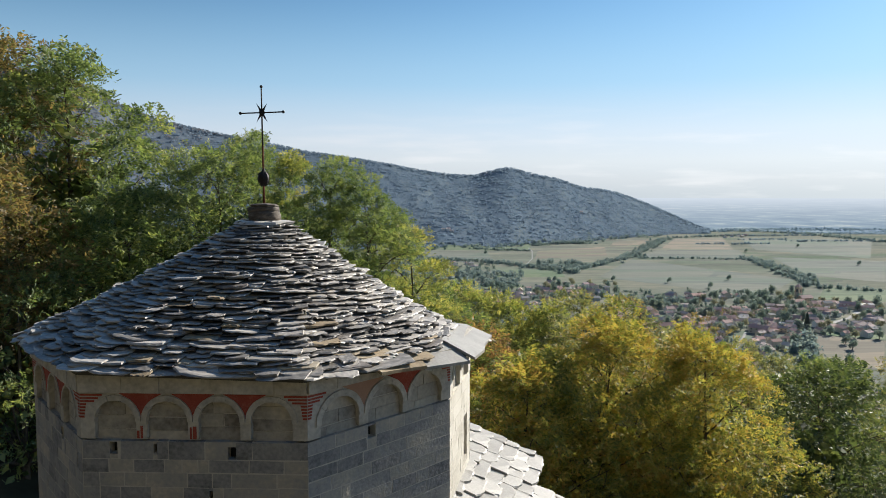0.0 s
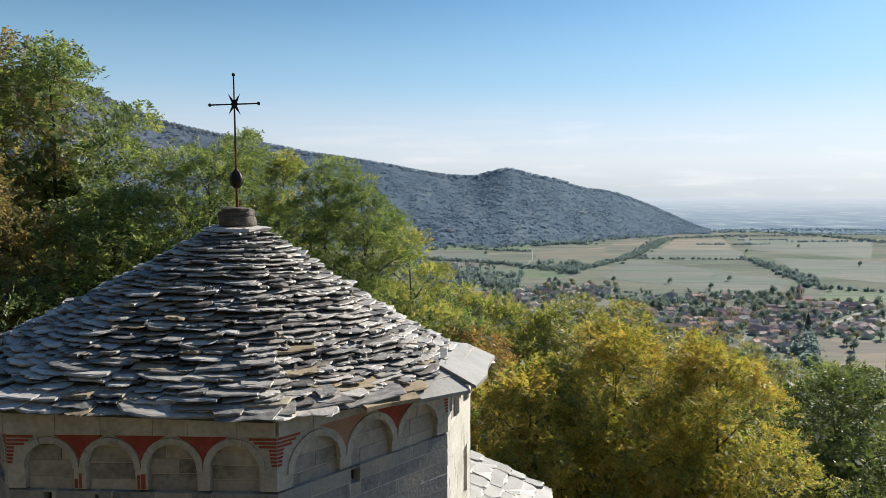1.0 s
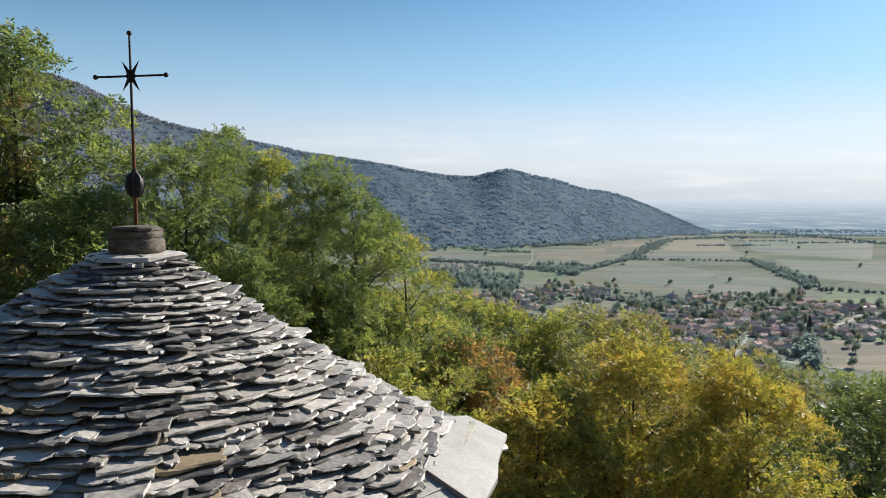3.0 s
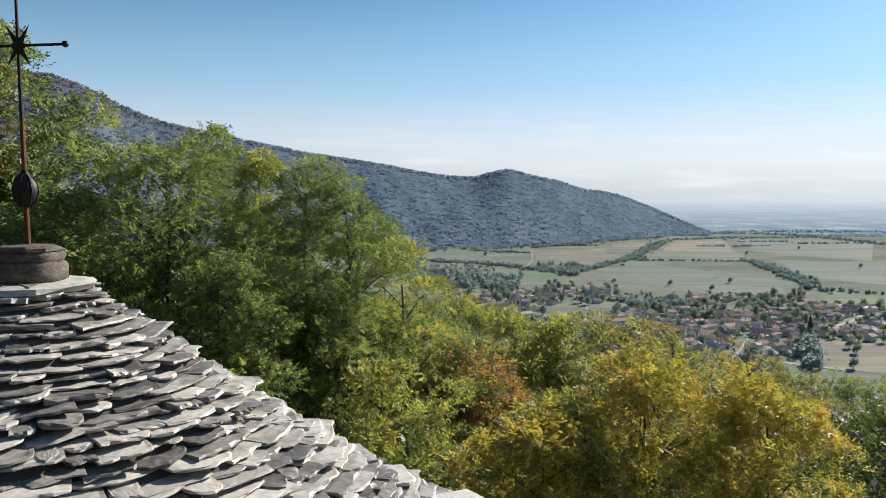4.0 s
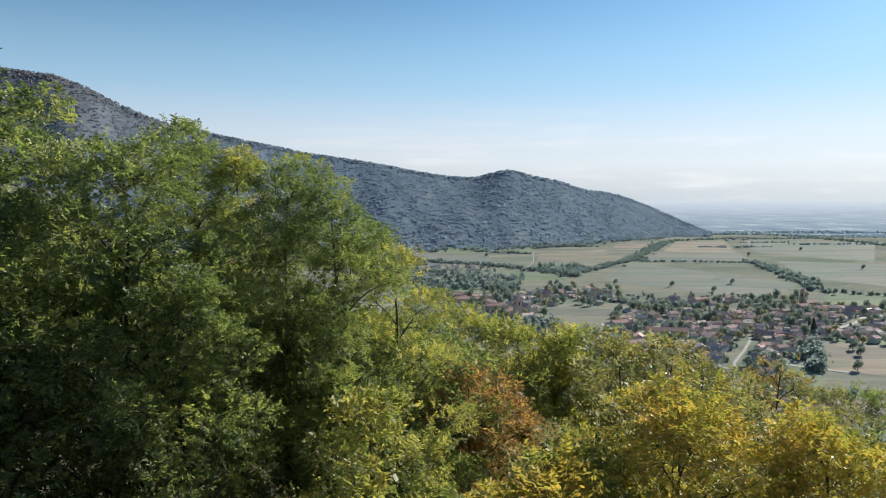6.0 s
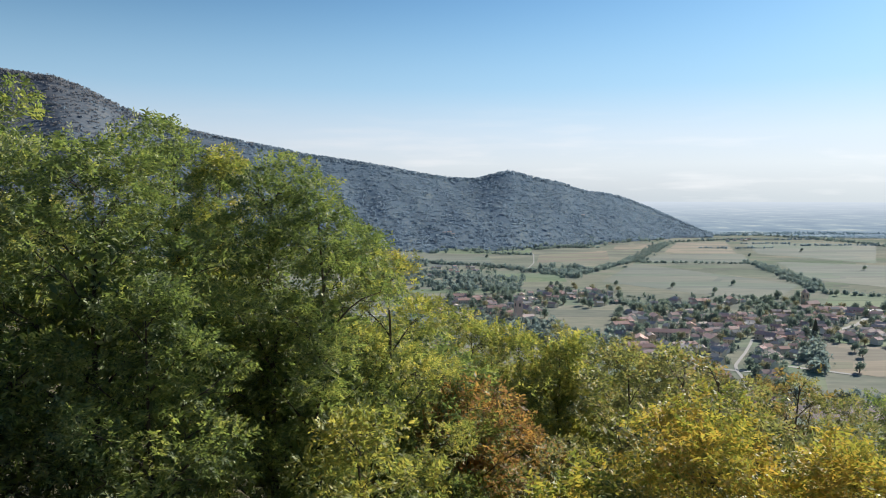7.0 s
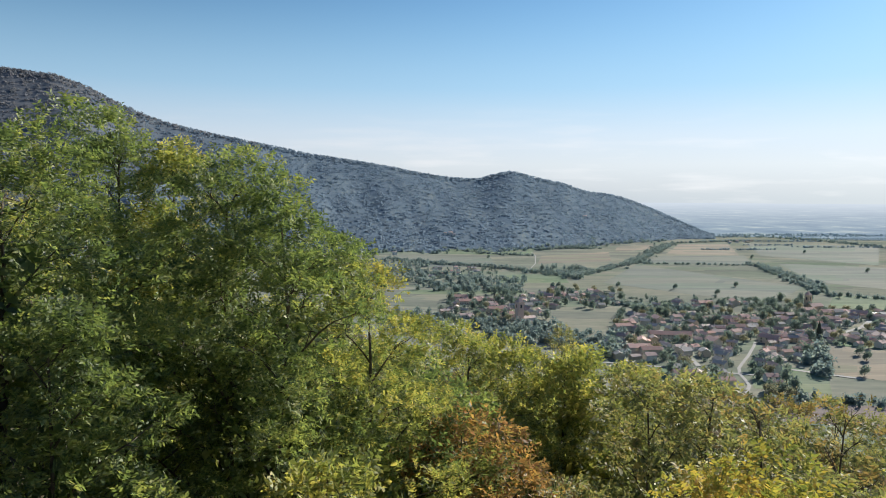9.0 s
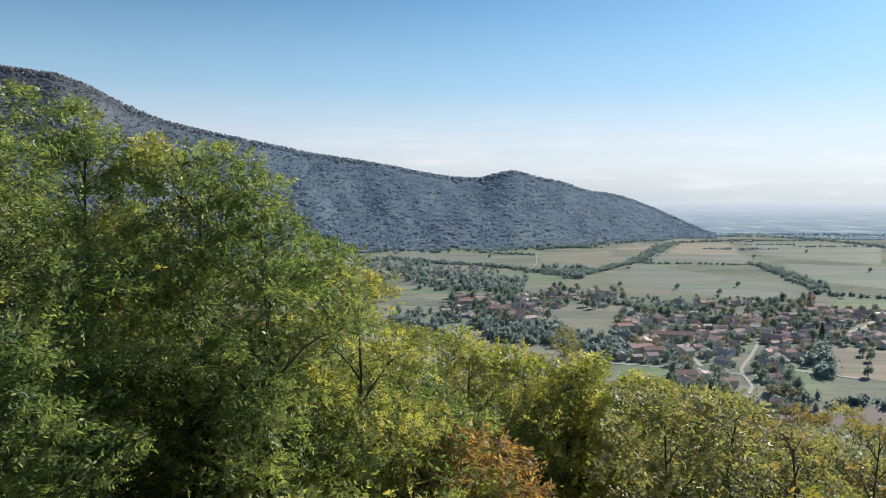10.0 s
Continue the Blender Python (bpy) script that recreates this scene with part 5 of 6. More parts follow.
field([(79, 1102), (192, 1108), (202, 1220), (106, 1214)], PASTURE, "small pasture between hedges")
field([(414, 1752), (557, 1860), (604, 2042), (466, 1936)], STUBBLE, "pale field below the hill")


def lane(pts, width, label):
    p = [np.array(q, float) for q in pts]
    vs, fs = [], []
    fine = []
    for a, b in zip(p, p[1:]):
        n = max(2, int(np.linalg.norm(b - a) / 12))
        fine += [a + (b - a) * k / n for k in range(n)]
    fine.append(p[-1])
    LANE_POINTS.extend((float(q[0]), float(q[1])) for q in fine)
    for k, q in enumerate(fine):
        d = fine[min(k + 1, len(fine) - 1)] - fine[max(k - 1, 0)]
        d /= np.linalg.norm(d)
        s = np.array([d[1], -d[0]]) * width / 2
        for e in (q - s, q + s):
            vs.append((e[0], e[1], float(ground_z(e[0], e[1])) + 0.3))
        if k:
            fs.append((2 * k - 2, 2 * k - 1, 2 * k + 1, 2 * k))
    return tagged(new("road", mesh_of("road", vs, fs, LANE)), label, "road", "village roads", "structure")


LANE_POINTS = []
lane([(285, 660), (275, 640), (254, 602), (239, 577), (228, 558), (221, 539), (218, 523), (214, 506), (202, 483), (191, 464)], 2.5, "pale village street")
lane([(122, 575), (175, 558), (216, 542), (259, 527)], 4, "pale lane past the village edge")
lane([(-90, 771), (-61, 786), (-43, 806)], 6, "pale lane")
lane([(151, 1292), (180, 1425), (204, 1618), (208, 1717)], 2.2, "pale farm track")
lane([(384, 701), (428, 738), (461, 779)], 5, "pale curving village lane")
lane([(202, 590), (199, 563)], 4, "pale yard between houses")
lane([(265, 556), (305, 528)], 5, "pale lane between gardens")

# hedges and copses; their leaf colour has haze mixed in, bluish and pale
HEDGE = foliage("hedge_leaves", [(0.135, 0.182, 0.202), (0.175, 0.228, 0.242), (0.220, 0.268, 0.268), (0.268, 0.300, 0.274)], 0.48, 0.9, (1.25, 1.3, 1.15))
rh = np.random.RandomState(17)


def leafy_mesh(name, pts, rad, high, r, mat, leaves=34):
    """Far crowns: an uneven dome each, covered with small leaf clumps."""
    n = len(pts)
    d = r.normal(0, 1, (n, leaves, 3))
    d /= np.linalg.norm(d, axis=2, keepdims=True)
    d[..., 2] = np.abs(d[..., 2]) * 1.1 - 0.2
    p = pts[:, None] + d * np.stack([rad, rad, high], -1)[:, None] * r.uniform(0.75, 1.0, (n, leaves, 1)) + np.array([0, 0, 0.3]) * high[:, None, None]
    a = r.normal(0, 1, (n, leaves, 3))
    a /= np.linalg.norm(a, axis=2, keepdims=True)
    b = np.cross(a, r.normal(0, 1, (n, leaves, 3)))
    b /= np.linalg.norm(b, axis=2, keepdims=True) + 1e-9
    s = (rad[:, None] * r.uniform(0.15, 0.28, (n, leaves)))[..., None]
    v = np.stack([p - a * s, p + b * s * 0.75, p + a * s, p - b * s * 0.75], 2).reshape(-1, 3)
    rows = [(0.4, 0.0), (0.55, 0.35), (0.35, 0.75)]
    sides = 4
    core = []
    for k, (cr, ch) in enumerate(rows):
        for i in range(sides):
            t = 2 * math.pi * (i + 0.5 * k) / sides
            j = r.uniform(0.75, 1.2, n)
            core.append(np.stack([pts[:, 0] + rad * cr * j * math.cos(t), pts[:, 1] + rad * cr * j * math.sin(t), pts[:, 2] + high * (ch + r.uniform(-0.1, 0.1, n))], -1))
    core = np.stack(core, 1)
    ring = [(k * sides + i, k * sides + (i + 1) % sides, (k + 1) * sides + (i + 1) % sides, (k + 1) * sides + i) for k in range(2) for i in range(sides)]
    ring += [(8, 9, 10, 11)]
    q = (np.array(ring)[None] + (np.arange(n) * sides * 3)[:, None, None]).reshape(-1, 4) + len(v)
    return quads_mesh(name, np.concatenate([v, core.reshape(-1, 3)]), np.concatenate([np.arange(len(v)).reshape(-1, 4), q]), mat)


def hedge(pts, width, gap, size, label, clumps=36):
    p = [np.array(q, float) for q in pts]
    spots = []
    for a, b in zip(p, p[1:]):
        n = max(1, int(np.linalg.norm(b - a) / gap))
        for k in range(n):
            if rh.random() < 0.9:
                spots.append(a + (b - a) * (k + rh.random()) / n + rh.normal(0, width, 2))
    q = np.array(spots)
    pts3 = np.stack([q[:, 0], q[:, 1], ground_z(q[:, 0], q[:, 1]) - 0.5], -1)
    n = len(q)
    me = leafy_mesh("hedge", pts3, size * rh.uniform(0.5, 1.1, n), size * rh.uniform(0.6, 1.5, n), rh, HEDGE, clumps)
    return tagged(new("hedge", me), label, "hedge", "hedges on the plain", "stuff")


def copse(quad, n, size, label):
    p = [np.array(q, float) for q in quad]
    a, b = rh.random(n)[:, None], rh.random(n)[:, None]
    q = (p[0] * (1 - a) + p[1] * a) * (1 - b) + (p[3] * (1 - a) + p[2] * a) * b
    pts3 = np.stack([q[:, 0], q[:, 1], ground_z(q[:, 0], q[:, 1]) - 0.5], -1)
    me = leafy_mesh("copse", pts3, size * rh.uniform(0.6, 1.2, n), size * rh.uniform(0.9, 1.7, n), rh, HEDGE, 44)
    return tagged(new("copse", me), label, "copse", "copses on the plain", "stuff")


DARK_HEDGE = "dark green hedge of trees between fields"
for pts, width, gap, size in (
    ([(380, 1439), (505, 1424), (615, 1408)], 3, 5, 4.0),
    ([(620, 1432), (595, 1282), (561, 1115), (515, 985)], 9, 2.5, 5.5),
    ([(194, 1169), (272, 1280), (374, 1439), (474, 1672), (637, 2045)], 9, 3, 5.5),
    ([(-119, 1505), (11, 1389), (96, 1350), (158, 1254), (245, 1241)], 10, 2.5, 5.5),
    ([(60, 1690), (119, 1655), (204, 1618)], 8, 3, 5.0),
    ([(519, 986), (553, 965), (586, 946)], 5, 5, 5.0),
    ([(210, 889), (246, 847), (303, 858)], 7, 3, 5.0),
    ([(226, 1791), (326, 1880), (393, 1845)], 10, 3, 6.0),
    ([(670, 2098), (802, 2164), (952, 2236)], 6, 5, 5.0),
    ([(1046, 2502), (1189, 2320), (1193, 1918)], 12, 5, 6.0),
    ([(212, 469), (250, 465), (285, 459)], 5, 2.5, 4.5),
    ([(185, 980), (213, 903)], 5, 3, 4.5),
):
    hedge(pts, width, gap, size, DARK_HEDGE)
# farther hedges: still paler and bluer, with more haze in the leaf colour
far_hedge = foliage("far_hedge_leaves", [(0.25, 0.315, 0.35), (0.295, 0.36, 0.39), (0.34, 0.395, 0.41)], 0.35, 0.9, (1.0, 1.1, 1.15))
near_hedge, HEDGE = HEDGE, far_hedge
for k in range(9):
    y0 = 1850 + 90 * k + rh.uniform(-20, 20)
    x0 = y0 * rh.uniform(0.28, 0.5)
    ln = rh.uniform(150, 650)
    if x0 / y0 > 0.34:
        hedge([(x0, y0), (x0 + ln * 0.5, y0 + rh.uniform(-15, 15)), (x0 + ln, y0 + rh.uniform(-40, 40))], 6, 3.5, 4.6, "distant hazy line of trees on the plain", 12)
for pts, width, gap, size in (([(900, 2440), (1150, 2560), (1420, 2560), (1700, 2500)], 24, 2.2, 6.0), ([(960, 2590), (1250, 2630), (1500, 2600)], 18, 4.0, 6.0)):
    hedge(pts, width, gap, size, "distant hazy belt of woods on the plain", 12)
HEDGE = near_hedge
for quad, n, size in (
    ([(-43, 1003), (111, 988), (132, 1150), (-39, 1241)], 150, 6.0),
    ([(32, 651), (109, 630), (127, 733), (30, 748)], 110, 5.5),
    ([(-154, 1149), (-34, 1095), (-33, 1409), (-178, 1500)], 110, 6.0),
    ([(269, 534), (286, 534), (332, 624), (312, 623)], 22, 6.5),
    ([(161, 1201), (228, 1155), (260, 1319), (182, 1356)], 45, 6.0),
    ([(96, 578), (150, 580), (176, 699), (115, 697)], 60, 5.0),
    ([(-51, 663), (1, 665), (-5, 789), (-67, 867)], 60, 5.0),
):
    copse(quad, n, size, "dark green copse on the plain")
# the ragged edge of the hill's woods
for a in range(0, len(WOOD_EDGE) - 8, 8):
    hedge([(u * (y - 10), y - 10) for u, y in WOOD_EDGE[a:a + 9]], 14, 9, 7.0, "ragged edge of the woods below the hill")

# ---- the village ----
WALLS = [surface("wall_coat_" + n, c, 0.4, 0.9, 0.1, 6, "object", 0.2) for n, c in (("cream", [(0.55, 0.49, 0.40), (0.66, 0.60, 0.50)]), ("white", [(0.66, 0.64, 0.60), (0.76, 0.74, 0.70)]), ("ochre", [(0.48, 0.38, 0.28), (0.58, 0.48, 0.36)]), ("grey", [(0.36, 0.35, 0.33), (0.46, 0.45, 0.42)]))]
# tile colours are lifted and greyed somewhat to stand for haze
ROOFS = [surface("roof_" + n, c, 0.5, 0.9, 0.1, 6, "object", 0.3) for n, c in (("terracotta", [(0.52, 0.33, 0.28), (0.62, 0.42, 0.37)]), ("brown", [(0.42, 0.30, 0.27), (0.50, 0.37, 0.34)]), ("faded", [(0.48, 0.38, 0.35), (0.56, 0.46, 0.42)]), ("grey", [(0.30, 0.29, 0.28), (0.38, 0.37, 0.36)]))]
GLASSY = surface("window_dark", [(0.04, 0.045, 0.05), (0.07, 0.075, 0.08)], 1.0, 0.3, 0.0)


def house(label, w, d, h, rise, wall_mat, roof_mat, chimney=True, name="house", wing=0.0):
    """A house with a gabled roof along x, at the origin."""
    ob = thing(name, label, name.replace("_", " "), "houses of the village")
    bm = bmesh.new()
    v = [bm.verts.new(p) for p in ((-w / 2, -d / 2, -1), (w / 2, -d / 2, -1), (w / 2, d / 2, -1), (-w / 2, d / 2, -1), (-w / 2, -d / 2, h), (w / 2, -d / 2, h), (w / 2, d / 2, h), (-w / 2, d / 2, h), (-w / 2, 0, h + rise), (w / 2, 0, h + rise))]
    for f in ((0, 3, 2, 1), (0, 1, 5, 4), (2, 3, 7, 6), (1, 2, 6, 9, 5), (3, 0, 4, 8, 7), (4, 5, 9, 8), (6, 7, 8, 9)):
        bm.faces.new([v[i] for i in f])
    part("wall", to_mesh("wall", bm, wall_mat), ob)
    bm = bmesh.new()
    o = 0.6
    k = rise / (d / 2)
    for s in (-1, 1):
        y = s * (d / 2 + o)
        z = h - o * k
        q = [(-w / 2 - o, y, z), (w / 2 + o, y, z), (w / 2 + o, 0, h + rise), (-w / 2 - o, 0, h + rise)]
        lo, hi = [bm.verts.new(p) for p in q], [bm.verts.new((p[0], p[1], p[2] + 0.28)) for p in q]
        bm.faces.new(lo)
        bm.faces.new(hi)
        for i in range(4):
            bm.faces.new((lo[i], lo[(i + 1) % 4], hi[(i + 1) % 4], hi[i]))
    rf = part("roof", to_mesh("roof", bm, roof_mat), ob)
    if chimney:
        bm = bmesh.new()
        box(bm, w * 0.2, -0.4 - d * 0.15, h + rise * 0.5, w * 0.2 + 0.8, 0.4 - d * 0.15, h + rise + 1.2)
        part("chimney", to_mesh("chimney", bm, wall_mat), rf)
    if wing:
        bm = bmesh.new()
        box(bm, w / 2 - wing, -d / 2 - 5, -1, w / 2, -d / 2, h * 0.62)
        part("wing", to_mesh("wing", bm, wall_mat), ob)
        bm = bmesh.new()
        q = [(w / 2 - wing - 0.5, -d / 2 - 5.6, h * 0.6), (w / 2 + 0.5, -d / 2 - 5.6, h * 0.6), (w / 2 + 0.5, -d / 2 - 0.1, h * 0.6 + 1.7), (w / 2 - wing - 0.5, -d / 2 - 0.1, h * 0.6 + 1.7)]
        lo, hi = [bm.verts.new(p) for p in q], [bm.verts.new((p[0], p[1], p[2] + 0.25)) for p in q]
        bm.faces.new(lo)
        bm.faces.new(hi)
        for i in range(4):
            bm.faces.new((lo[i], lo[(i + 1) % 4], hi[(i + 1) % 4], hi[i]))
        part("wing_roof", to_mesh("wing_roof", bm, roof_mat), ob)
    n = max(2, int((w - wing) / 4.5))
    for floor in range(max(1, int(h / 3))):
        for i in range(n):
            bm = bmesh.new()
            x = -w / 2 + (w - wing) * (i + 0.5) / n
            box(bm, x - 0.55, -d / 2 - 0.03, floor * 3 + 0.9, x + 0.55, -d / 2 + 0.3, floor * 3 + 2.4)
            part("window", to_mesh("window", bm, GLASSY), ob)
    return ob


KINDS = [
    (house("cream house with a terracotta tiled roof", 13, 9, 6, 2.4, WALLS[0], ROOFS[0], wing=6.0)),
    (house("white house with a brown tiled roof", 11, 9, 6, 2.3, WALLS[1], ROOFS[1])),
    (house("ochre house with a faded tiled roof", 15, 9, 6.5, 2.4, WALLS[2], ROOFS[2])),
    (house("low white house with a faded roof", 17, 8, 3.6, 2.0, WALLS[1], ROOFS[2], wing=7.0)),
    (house("cream farmhouse with a terracotta roof and a wing", 19, 9, 6.2, 2.5, WALLS[0], ROOFS[0], wing=8.0)),
    (house("white cottage with a terracotta roof", 9, 8, 4, 2.2, WALLS[1], ROOFS[0])),
    (house("cream house with a grey roof", 12, 10, 6, 2.4, WALLS[0], ROOFS[3])),
]
rv = random.Random(23)
taken = list(LANE_POINTS)


def place(ob, x, y, turn, size=1.0, first=[]):
    m = pose(x, y, float(ground_z(x, y)), 0, 0, turn) @ Matrix.Scale(size, 4)
    if ob not in first:
        first.append(ob)
        ob.matrix_basis = m
    else:
        copy_thing(ob, m)


def settle(quad, n, gap):
    p = [Vector((*q, 0)) for q in quad]
    done = tries = 0
    while done < n and tries < n * 30:
        tries += 1
        a, b = rv.random(), rv.random()
        q = (p[0].lerp(p[1], a)).lerp(p[3].lerp(p[2], a), b)
        if any((q.x - s) ** 2 + (q.y - t) ** 2 < gap * gap for s, t in taken):
            continue
        taken.append((q.x, q.y))
        done += 1
        place(rv.choice(KINDS), q.x, q.y, rv.choice((0, 20, 90, 110, -35, 180, 200)) + rv.gauss(0, 8), rv.uniform(0.7, 1.0))


settle([(128, 579), (293, 585), (413, 799), (209, 805)], 125, 11)
settle([(329, 657), (392, 635), (506, 818), (412, 822)], 42, 13)
settle([(-5, 781), (103, 765), (170, 979), (15, 918)], 50, 14)
settle([(123, 914), (206, 845), (229, 971), (156, 1038)], 18, 17)
settle([(-41, 1155), (68, 1230), (63, 1327), (-21, 1321)], 14, 20)
settle([(156, 497), (238, 499), (262, 568), (188, 572)], 20, 13)
settle([(156, 426), (210, 428), (220, 462), (169, 460)], 8, 13)
settle([(785, 2012), (868, 2020), (961, 2237), (878, 2228)], 6, 30)
settle([(243, 859), (361, 852), (380, 897), (277, 902)], 12, 18)

SHED = house("long white farm shed with a pale roof", 62, 16, 5, 2.0, WALLS[1], surface("pale_sheet", [(0.38, 0.38, 0.38), (0.46, 0.46, 0.46)], 0.3, 0.6, 0.0), False, "farm_shed")
for x, y, turn in [(472, 809, 4), (348, 700, -12), (355, 887, 5)]:
    place(SHED, x, y, turn, 0.62)
BARN = house("long barn with a terracotta tiled roof", 46, 12, 6, 3.0, WALLS[0], ROOFS[0], False, "barn")
for x, y, turn in [(211, 673, -8), (445, 823, 3), (32, 885, 10), (312, 750, 0)]:
    place(BARN, x, y, turn, 0.8)

# a few houses high on the wooded hill
HILL_HOUSE = house("white house among the woods on the hill", 14, 10, 9, 3.0, WALLS[1], ROOFS[2], True, "hill_house")
for x, y, size in [(455, 2338, 0.8), (14, 1897, 1.0), (23, 1885, 0.8), (0, 1893, 0.8), (-115, 1626, 0.9)]:
    place(HILL_HOUSE, x, y, 15, size)

# bell towers
def bell_tower(spot, label, mat, half, high, turn):
    bell = thing("bell_tower", label, "tower", at=pose(spot[0], spot[1], float(ground_z(spot[0], spot[1])), 0, 0, turn))
    bm = bmesh.new()
    box(bm, -half, -half, -1, half, half, high)
    part("shaft", to_mesh("shaft", bm, mat), bell)
    bm = bmesh.new()
    box(bm, -half - 0.4, -half - 0.4, high, half + 0.4, half + 0.4, high + 0.8)
    part("cornice", to_mesh("cornice", bm, mat), bell)
    bm = bmesh.new()
    e = half + 0.2
    base4 = [bm.verts.new(p) for p in ((-e, -e, high + 0.8), (e, -e, high + 0.8), (e, e, high + 0.8), (-e, e, high + 0.8))]
    tip = bm.verts.new((0, 0, high + 5))
    bm.faces.new(base4[::-1])
    for k in range(4):
        bm.faces.new((base4[k], base4[(k + 1) % 4], tip))
    part("roof", to_mesh("roof", bm, ROOFS[1]), bell)
    f = half + 0.02
    # uncut openings: dark boxes on the shaft carry the inner shade as colour
    for sx, sy, wx, wy in ((0, -f, 0.9, 0.15), (f, 0, 0.15, 0.9), (-f, 0, 0.15, 0.9), (0, f, 0.9, 0.15)):
        bm = bmesh.new()
        box(bm, sx - wx, sy - wy, high - 5.5, sx + wx, sy + wy, high - 2)
        part("belfry_opening", to_mesh("belfry_opening", bm, GLASSY), bell)


BRICKY = surface("pink_brick", [(0.66, 0.47, 0.40), (0.76, 0.56, 0.48)], 0.5, 0.9, 0.1)
bell_tower((79, 757), "pink brick bell tower with a pointed roof", BRICKY, 3.4, 21, 25)
bell_tower([(432, 855)][0], "tan stone bell tower beside the village church", WALLS[2], 2.9, 17, 30)
CHURCH_HALL = house("village church with a brown tiled roof", 24, 13, 9, 4.0, WALLS[2], ROOFS[1], False, "village_church")
for x, y in [(434, 843)]:
    place(CHURCH_HALL, x, y, 20, 0.72)


# trees of the plain, leaf colours paled and blued as if by haze
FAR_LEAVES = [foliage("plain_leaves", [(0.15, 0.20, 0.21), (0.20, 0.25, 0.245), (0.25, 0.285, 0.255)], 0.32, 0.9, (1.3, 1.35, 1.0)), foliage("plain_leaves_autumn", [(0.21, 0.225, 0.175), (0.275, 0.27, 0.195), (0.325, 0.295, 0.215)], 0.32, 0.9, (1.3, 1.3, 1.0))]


def plain_tree(label, seed, height, radius, mat, leaves, name="tree"):
    r = np.random.RandomState(seed)
    ob = thing(name, label, "tree", "trees of the plain")
    bm = bmesh.new()
    tube(bm, [(0, 0, -0.5), (0, 0, height * 0.6)], [0.35, 0.15], 5)
    part("trunk", to_mesh("trunk", bm, BARK), ob)
    c = r.normal(0, 1, (9, 3))
    c /= np.linalg.norm(c, axis=1, keepdims=True)
    c = c * radius * 0.55 * np.array([1, 1, height / radius * 0.38]) + np.array([0, 0, height * 0.58])
    p = c[r.randint(0, 9, leaves)] + r.normal(0, radius * 0.27, (leaves, 3))
    p[:, 2] = np.clip(p[:, 2], height * 0.12, height)
    a = r.normal(0, 1, (leaves, 3))
    a /= np.linalg.norm(a, axis=1, keepdims=True)
    b = np.cross(a, r.normal(0, 1, (leaves, 3)))
    b /= np.linalg.norm(b, axis=1, keepdims=True)
    s = radius * r.uniform(0.13, 0.25, (leaves, 1))
    v = np.stack([p - a * s, p + b * s * 0.6, p + a * s, p - b * s * 0.6], 1).reshape(-1, 3)
    part("crown", quads_mesh("crown", v, np.arange(len(v)).reshape(-1, 4), mat), ob)
    return ob


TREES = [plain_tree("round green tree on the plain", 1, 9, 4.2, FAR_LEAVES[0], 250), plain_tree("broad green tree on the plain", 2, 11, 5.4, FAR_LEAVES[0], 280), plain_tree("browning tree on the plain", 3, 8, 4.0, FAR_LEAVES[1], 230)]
grown = []


def plant(quad, n, gap):
    p = [Vector((*q, 0)) for q in quad]
    done = tries = 0
    while done < n and tries < n * 30:
        tries += 1
        a, b = rv.random(), rv.random()
        q = (p[0].lerp(p[1], a)).lerp(p[3].lerp(p[2], a), b)
        if any((q.x - s) ** 2 + (q.y - t) ** 2 < 81 for s, t in taken) or any((q.x - s) ** 2 + (q.y - t) ** 2 < gap * gap for s, t in grown):
            continue
        grown.append((q.x, q.y))
        done += 1
        place(rv.choice(TREES), q.x, q.y, rv.uniform(0, 360))


plant([(119, 560), (287, 566), (432, 823), (202, 828)], 95, 6)
plant([(324, 647), (391, 626), (528, 843), (425, 846)], 30, 9)
plant([(-11, 747), (105, 742), (186, 1027), (8, 949)], 50, 8)
plant([(145, 476), (232, 472), (269, 574), (187, 581)], 28, 7)
plant([(118, 876), (209, 829), (247, 1012), (161, 1071)], 22, 9)
plant([(312, 862), (432, 847), (480, 941), (365, 911)], 16, 10)
for x, y in [(255, 1057), (332, 1035), (677, 1580), (872, 1738), (92, 1535), (371, 978), (762, 1293), (432, 1066), (392, 857), (412, 858), (524, 953), (349, 607), (343, 586), (311, 535), (541, 1028)]:
    place(TREES[0], x, y, 40)

# gardens: many small trees between the houses
for quad, count in (([(119, 560), (287, 566), (432, 823), (202, 828)], 330), ([(324, 647), (391, 626), (528, 843), (425, 846)], 120), ([(-11, 747), (105, 742), (186, 1027), (8, 949)], 170), ([(145, 440), (232, 440), (269, 574), (187, 581)], 70), ([(180, 860), (430, 850), (470, 930), (180, 990)], 110), ([(-60, 1120), (90, 1180), (90, 1330), (-60, 1330)], 60)):
    p = [np.array(q, float) for q in quad]
    a, b = rh.random(count)[:, None], rh.random(count)[:, None]
    q = (p[0] * (1 - a) + p[1] * a) * (1 - b) + (p[3] * (1 - a) + p[2] * a) * b
    clear = ((q[:, None] - np.array(taken)[None]) ** 2).sum(-1).min(1) > 49
    q = q[clear]
    pts3 = np.stack([q[:, 0], q[:, 1], ground_z(q[:, 0], q[:, 1]) - 0.3], -1)
    me = leafy_mesh("garden_trees", pts3, rh.uniform(1.6, 4.2, len(q)), rh.uniform(2.0, 6.0, len(q)), rh, FAR_LEAVES[0], 30)
    tagged(new("garden_trees", me), "small green trees and shrubs in village gardens", "garden trees", "garden trees", "stuff")

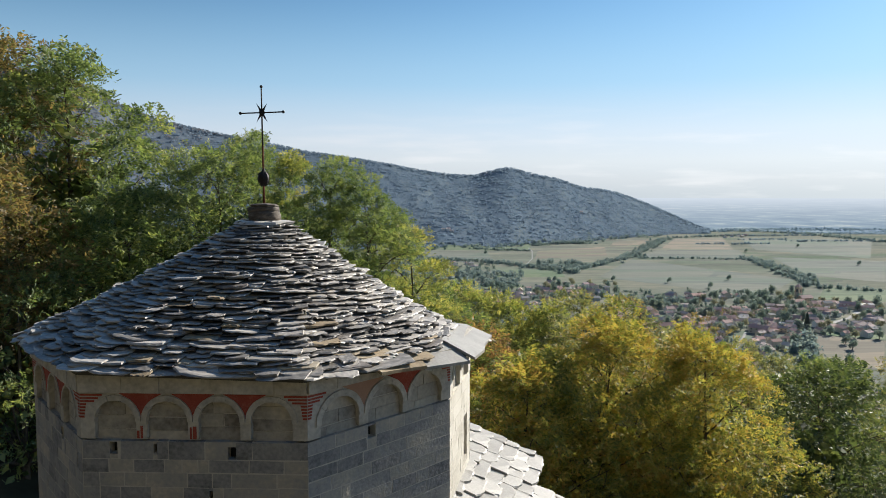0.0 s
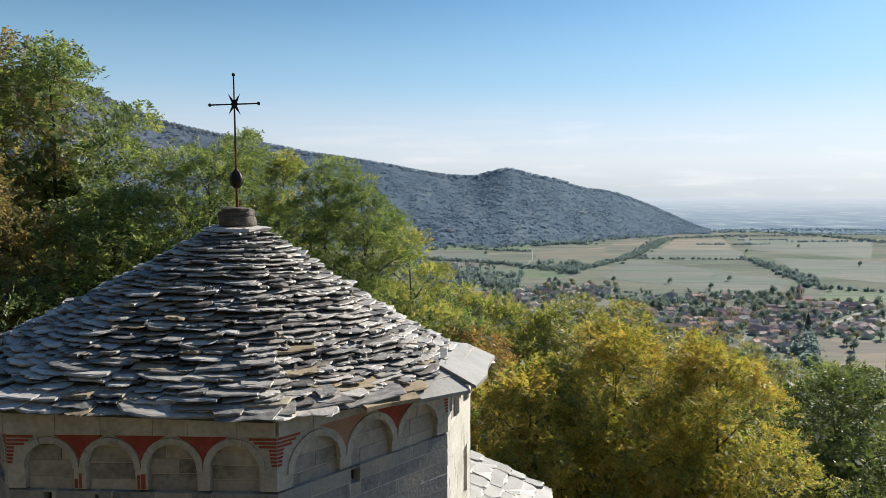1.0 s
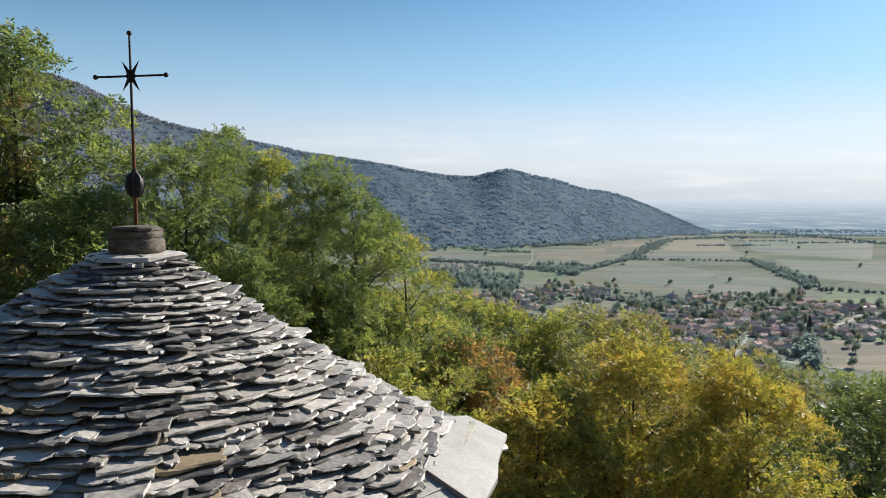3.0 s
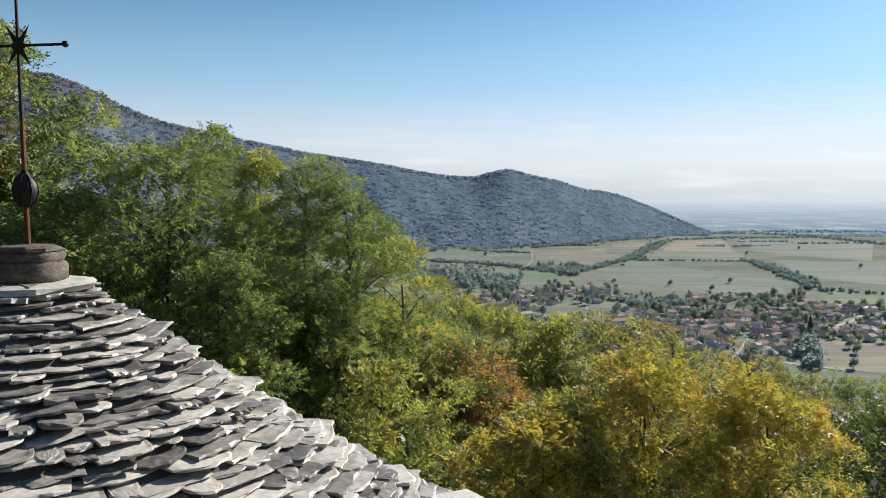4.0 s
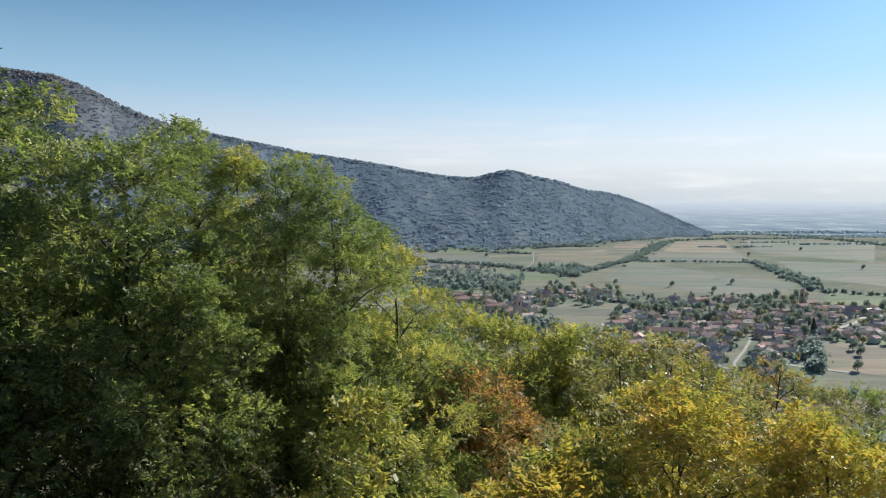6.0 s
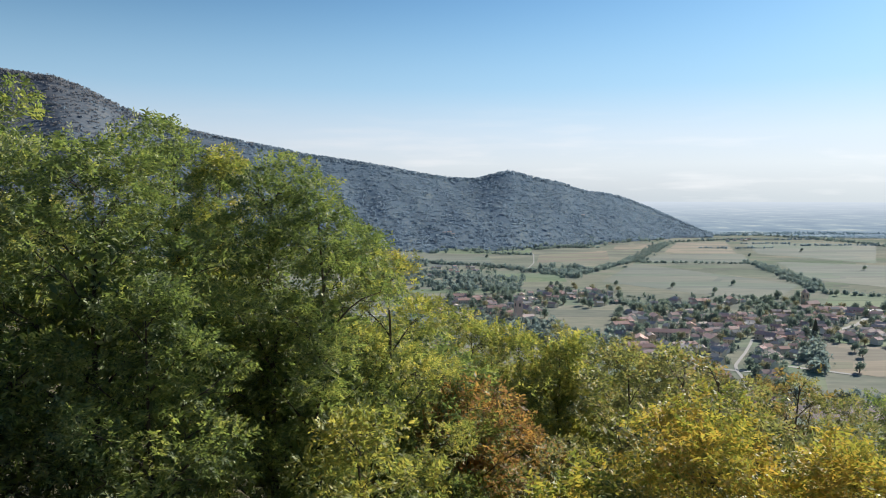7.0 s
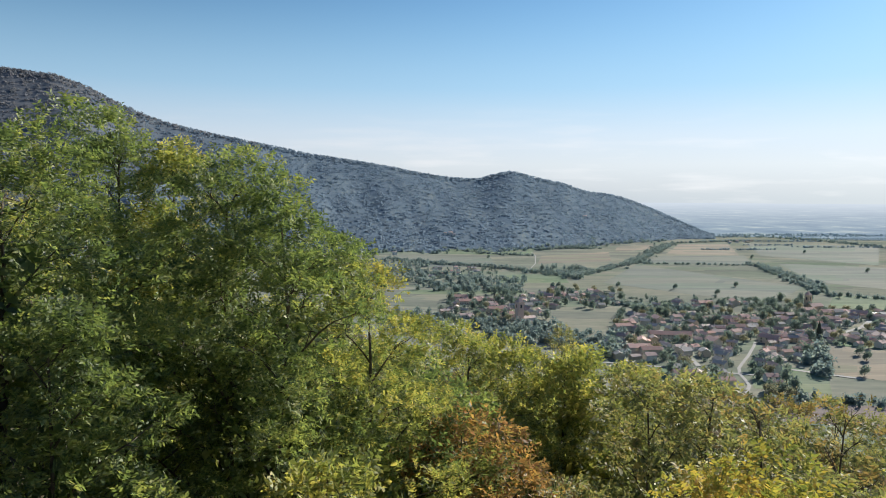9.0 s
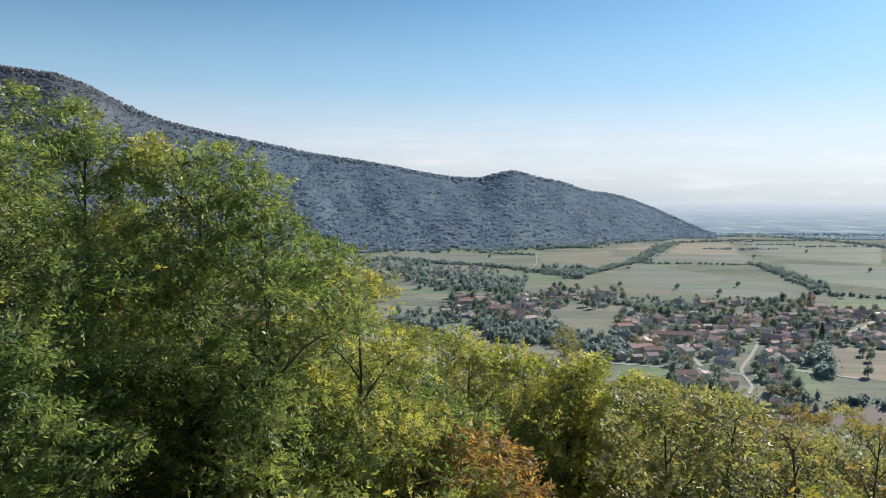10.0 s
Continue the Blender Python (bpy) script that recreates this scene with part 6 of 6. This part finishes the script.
cyp = thing("cypress", "tall dark columnar cypress in the village", "tree", at=pose(*(336, 647), float(ground_z(*(336, 647)))))
bm = bmesh.new()
tube(bm, [(0, 0, -0.5), (0, 0, 3)], [0.4, 0.35], 6)
part("trunk", to_mesh("trunk", bm, BARK), cyp)
r = np.random.RandomState(8)
n = 700
hgt = r.random(n)
rad = 2.6 * np.minimum(1, (1 - hgt) * 2.2) ** 0.7 * np.minimum(1, 0.6 + hgt * 3)
an = r.uniform(0, 6.28, n)
p = np.stack([rad * np.cos(an) * r.uniform(0.7, 1, n), rad * np.sin(an) * r.uniform(0.7, 1, n), 1 + 20 * hgt], -1)
v = np.stack([p + np.array([0, 0, -0.9]), p + np.stack([np.sin(an), -np.cos(an), 0 * an], -1) * 0.5, p + np.array([0, 0, 1.1]), p - np.stack([np.sin(an), -np.cos(an), 0 * an], -1) * 0.5], 1).reshape(-1, 3)
part("crown", quads_mesh("crown", v, np.arange(len(v)).reshape(-1, 4), foliage("cypress_leaves", [(0.03, 0.045, 0.035), (0.05, 0.065, 0.045)], 0.1)), cyp)

# ---- stones and slabs, one by one ----
for me, m in SLAB_PARTS:
    part("slab", me, roof, m=m)
for name, me, parent, m in PIECES:
    part(name, me, parent, m=m)
unit = {}
for m, a, b, c, d, y, mat in STONES:
    if mat.name not in unit:
        variants = []
        for s in range(9):
            r = random.Random(40 + s)
            bm = bmesh.new()
            vs = box(bm, -0.5, -1, -0.5, 0.5, 0, 0.5)
            for vtx in vs:
                vtx.co += Vector((r.uniform(-0.014, 0.014), 0, r.uniform(-0.045, 0.045)))
            front = [f for f in bm.faces if all(abs(v.co.y) < 1e-3 for v in f.verts)]
            inset = bmesh.ops.inset_region(bm, faces=front, thickness=0.025, depth=0.0)
            for f in front:
                for vtx in f.verts:
                    vtx.co.y += 0.05 + r.uniform(-0.03, 0.03)
            variants.append(to_mesh("stone", bm, mat))
        unit[mat.name] = variants
    me = rng.choice(unit[mat.name])
    part("stone", me, tower, m=m @ Matrix.Translation(((a + b) / 2, y, (c + d) / 2)) @ Matrix.Diagonal((b - a, 0.07, d - c, 1)))
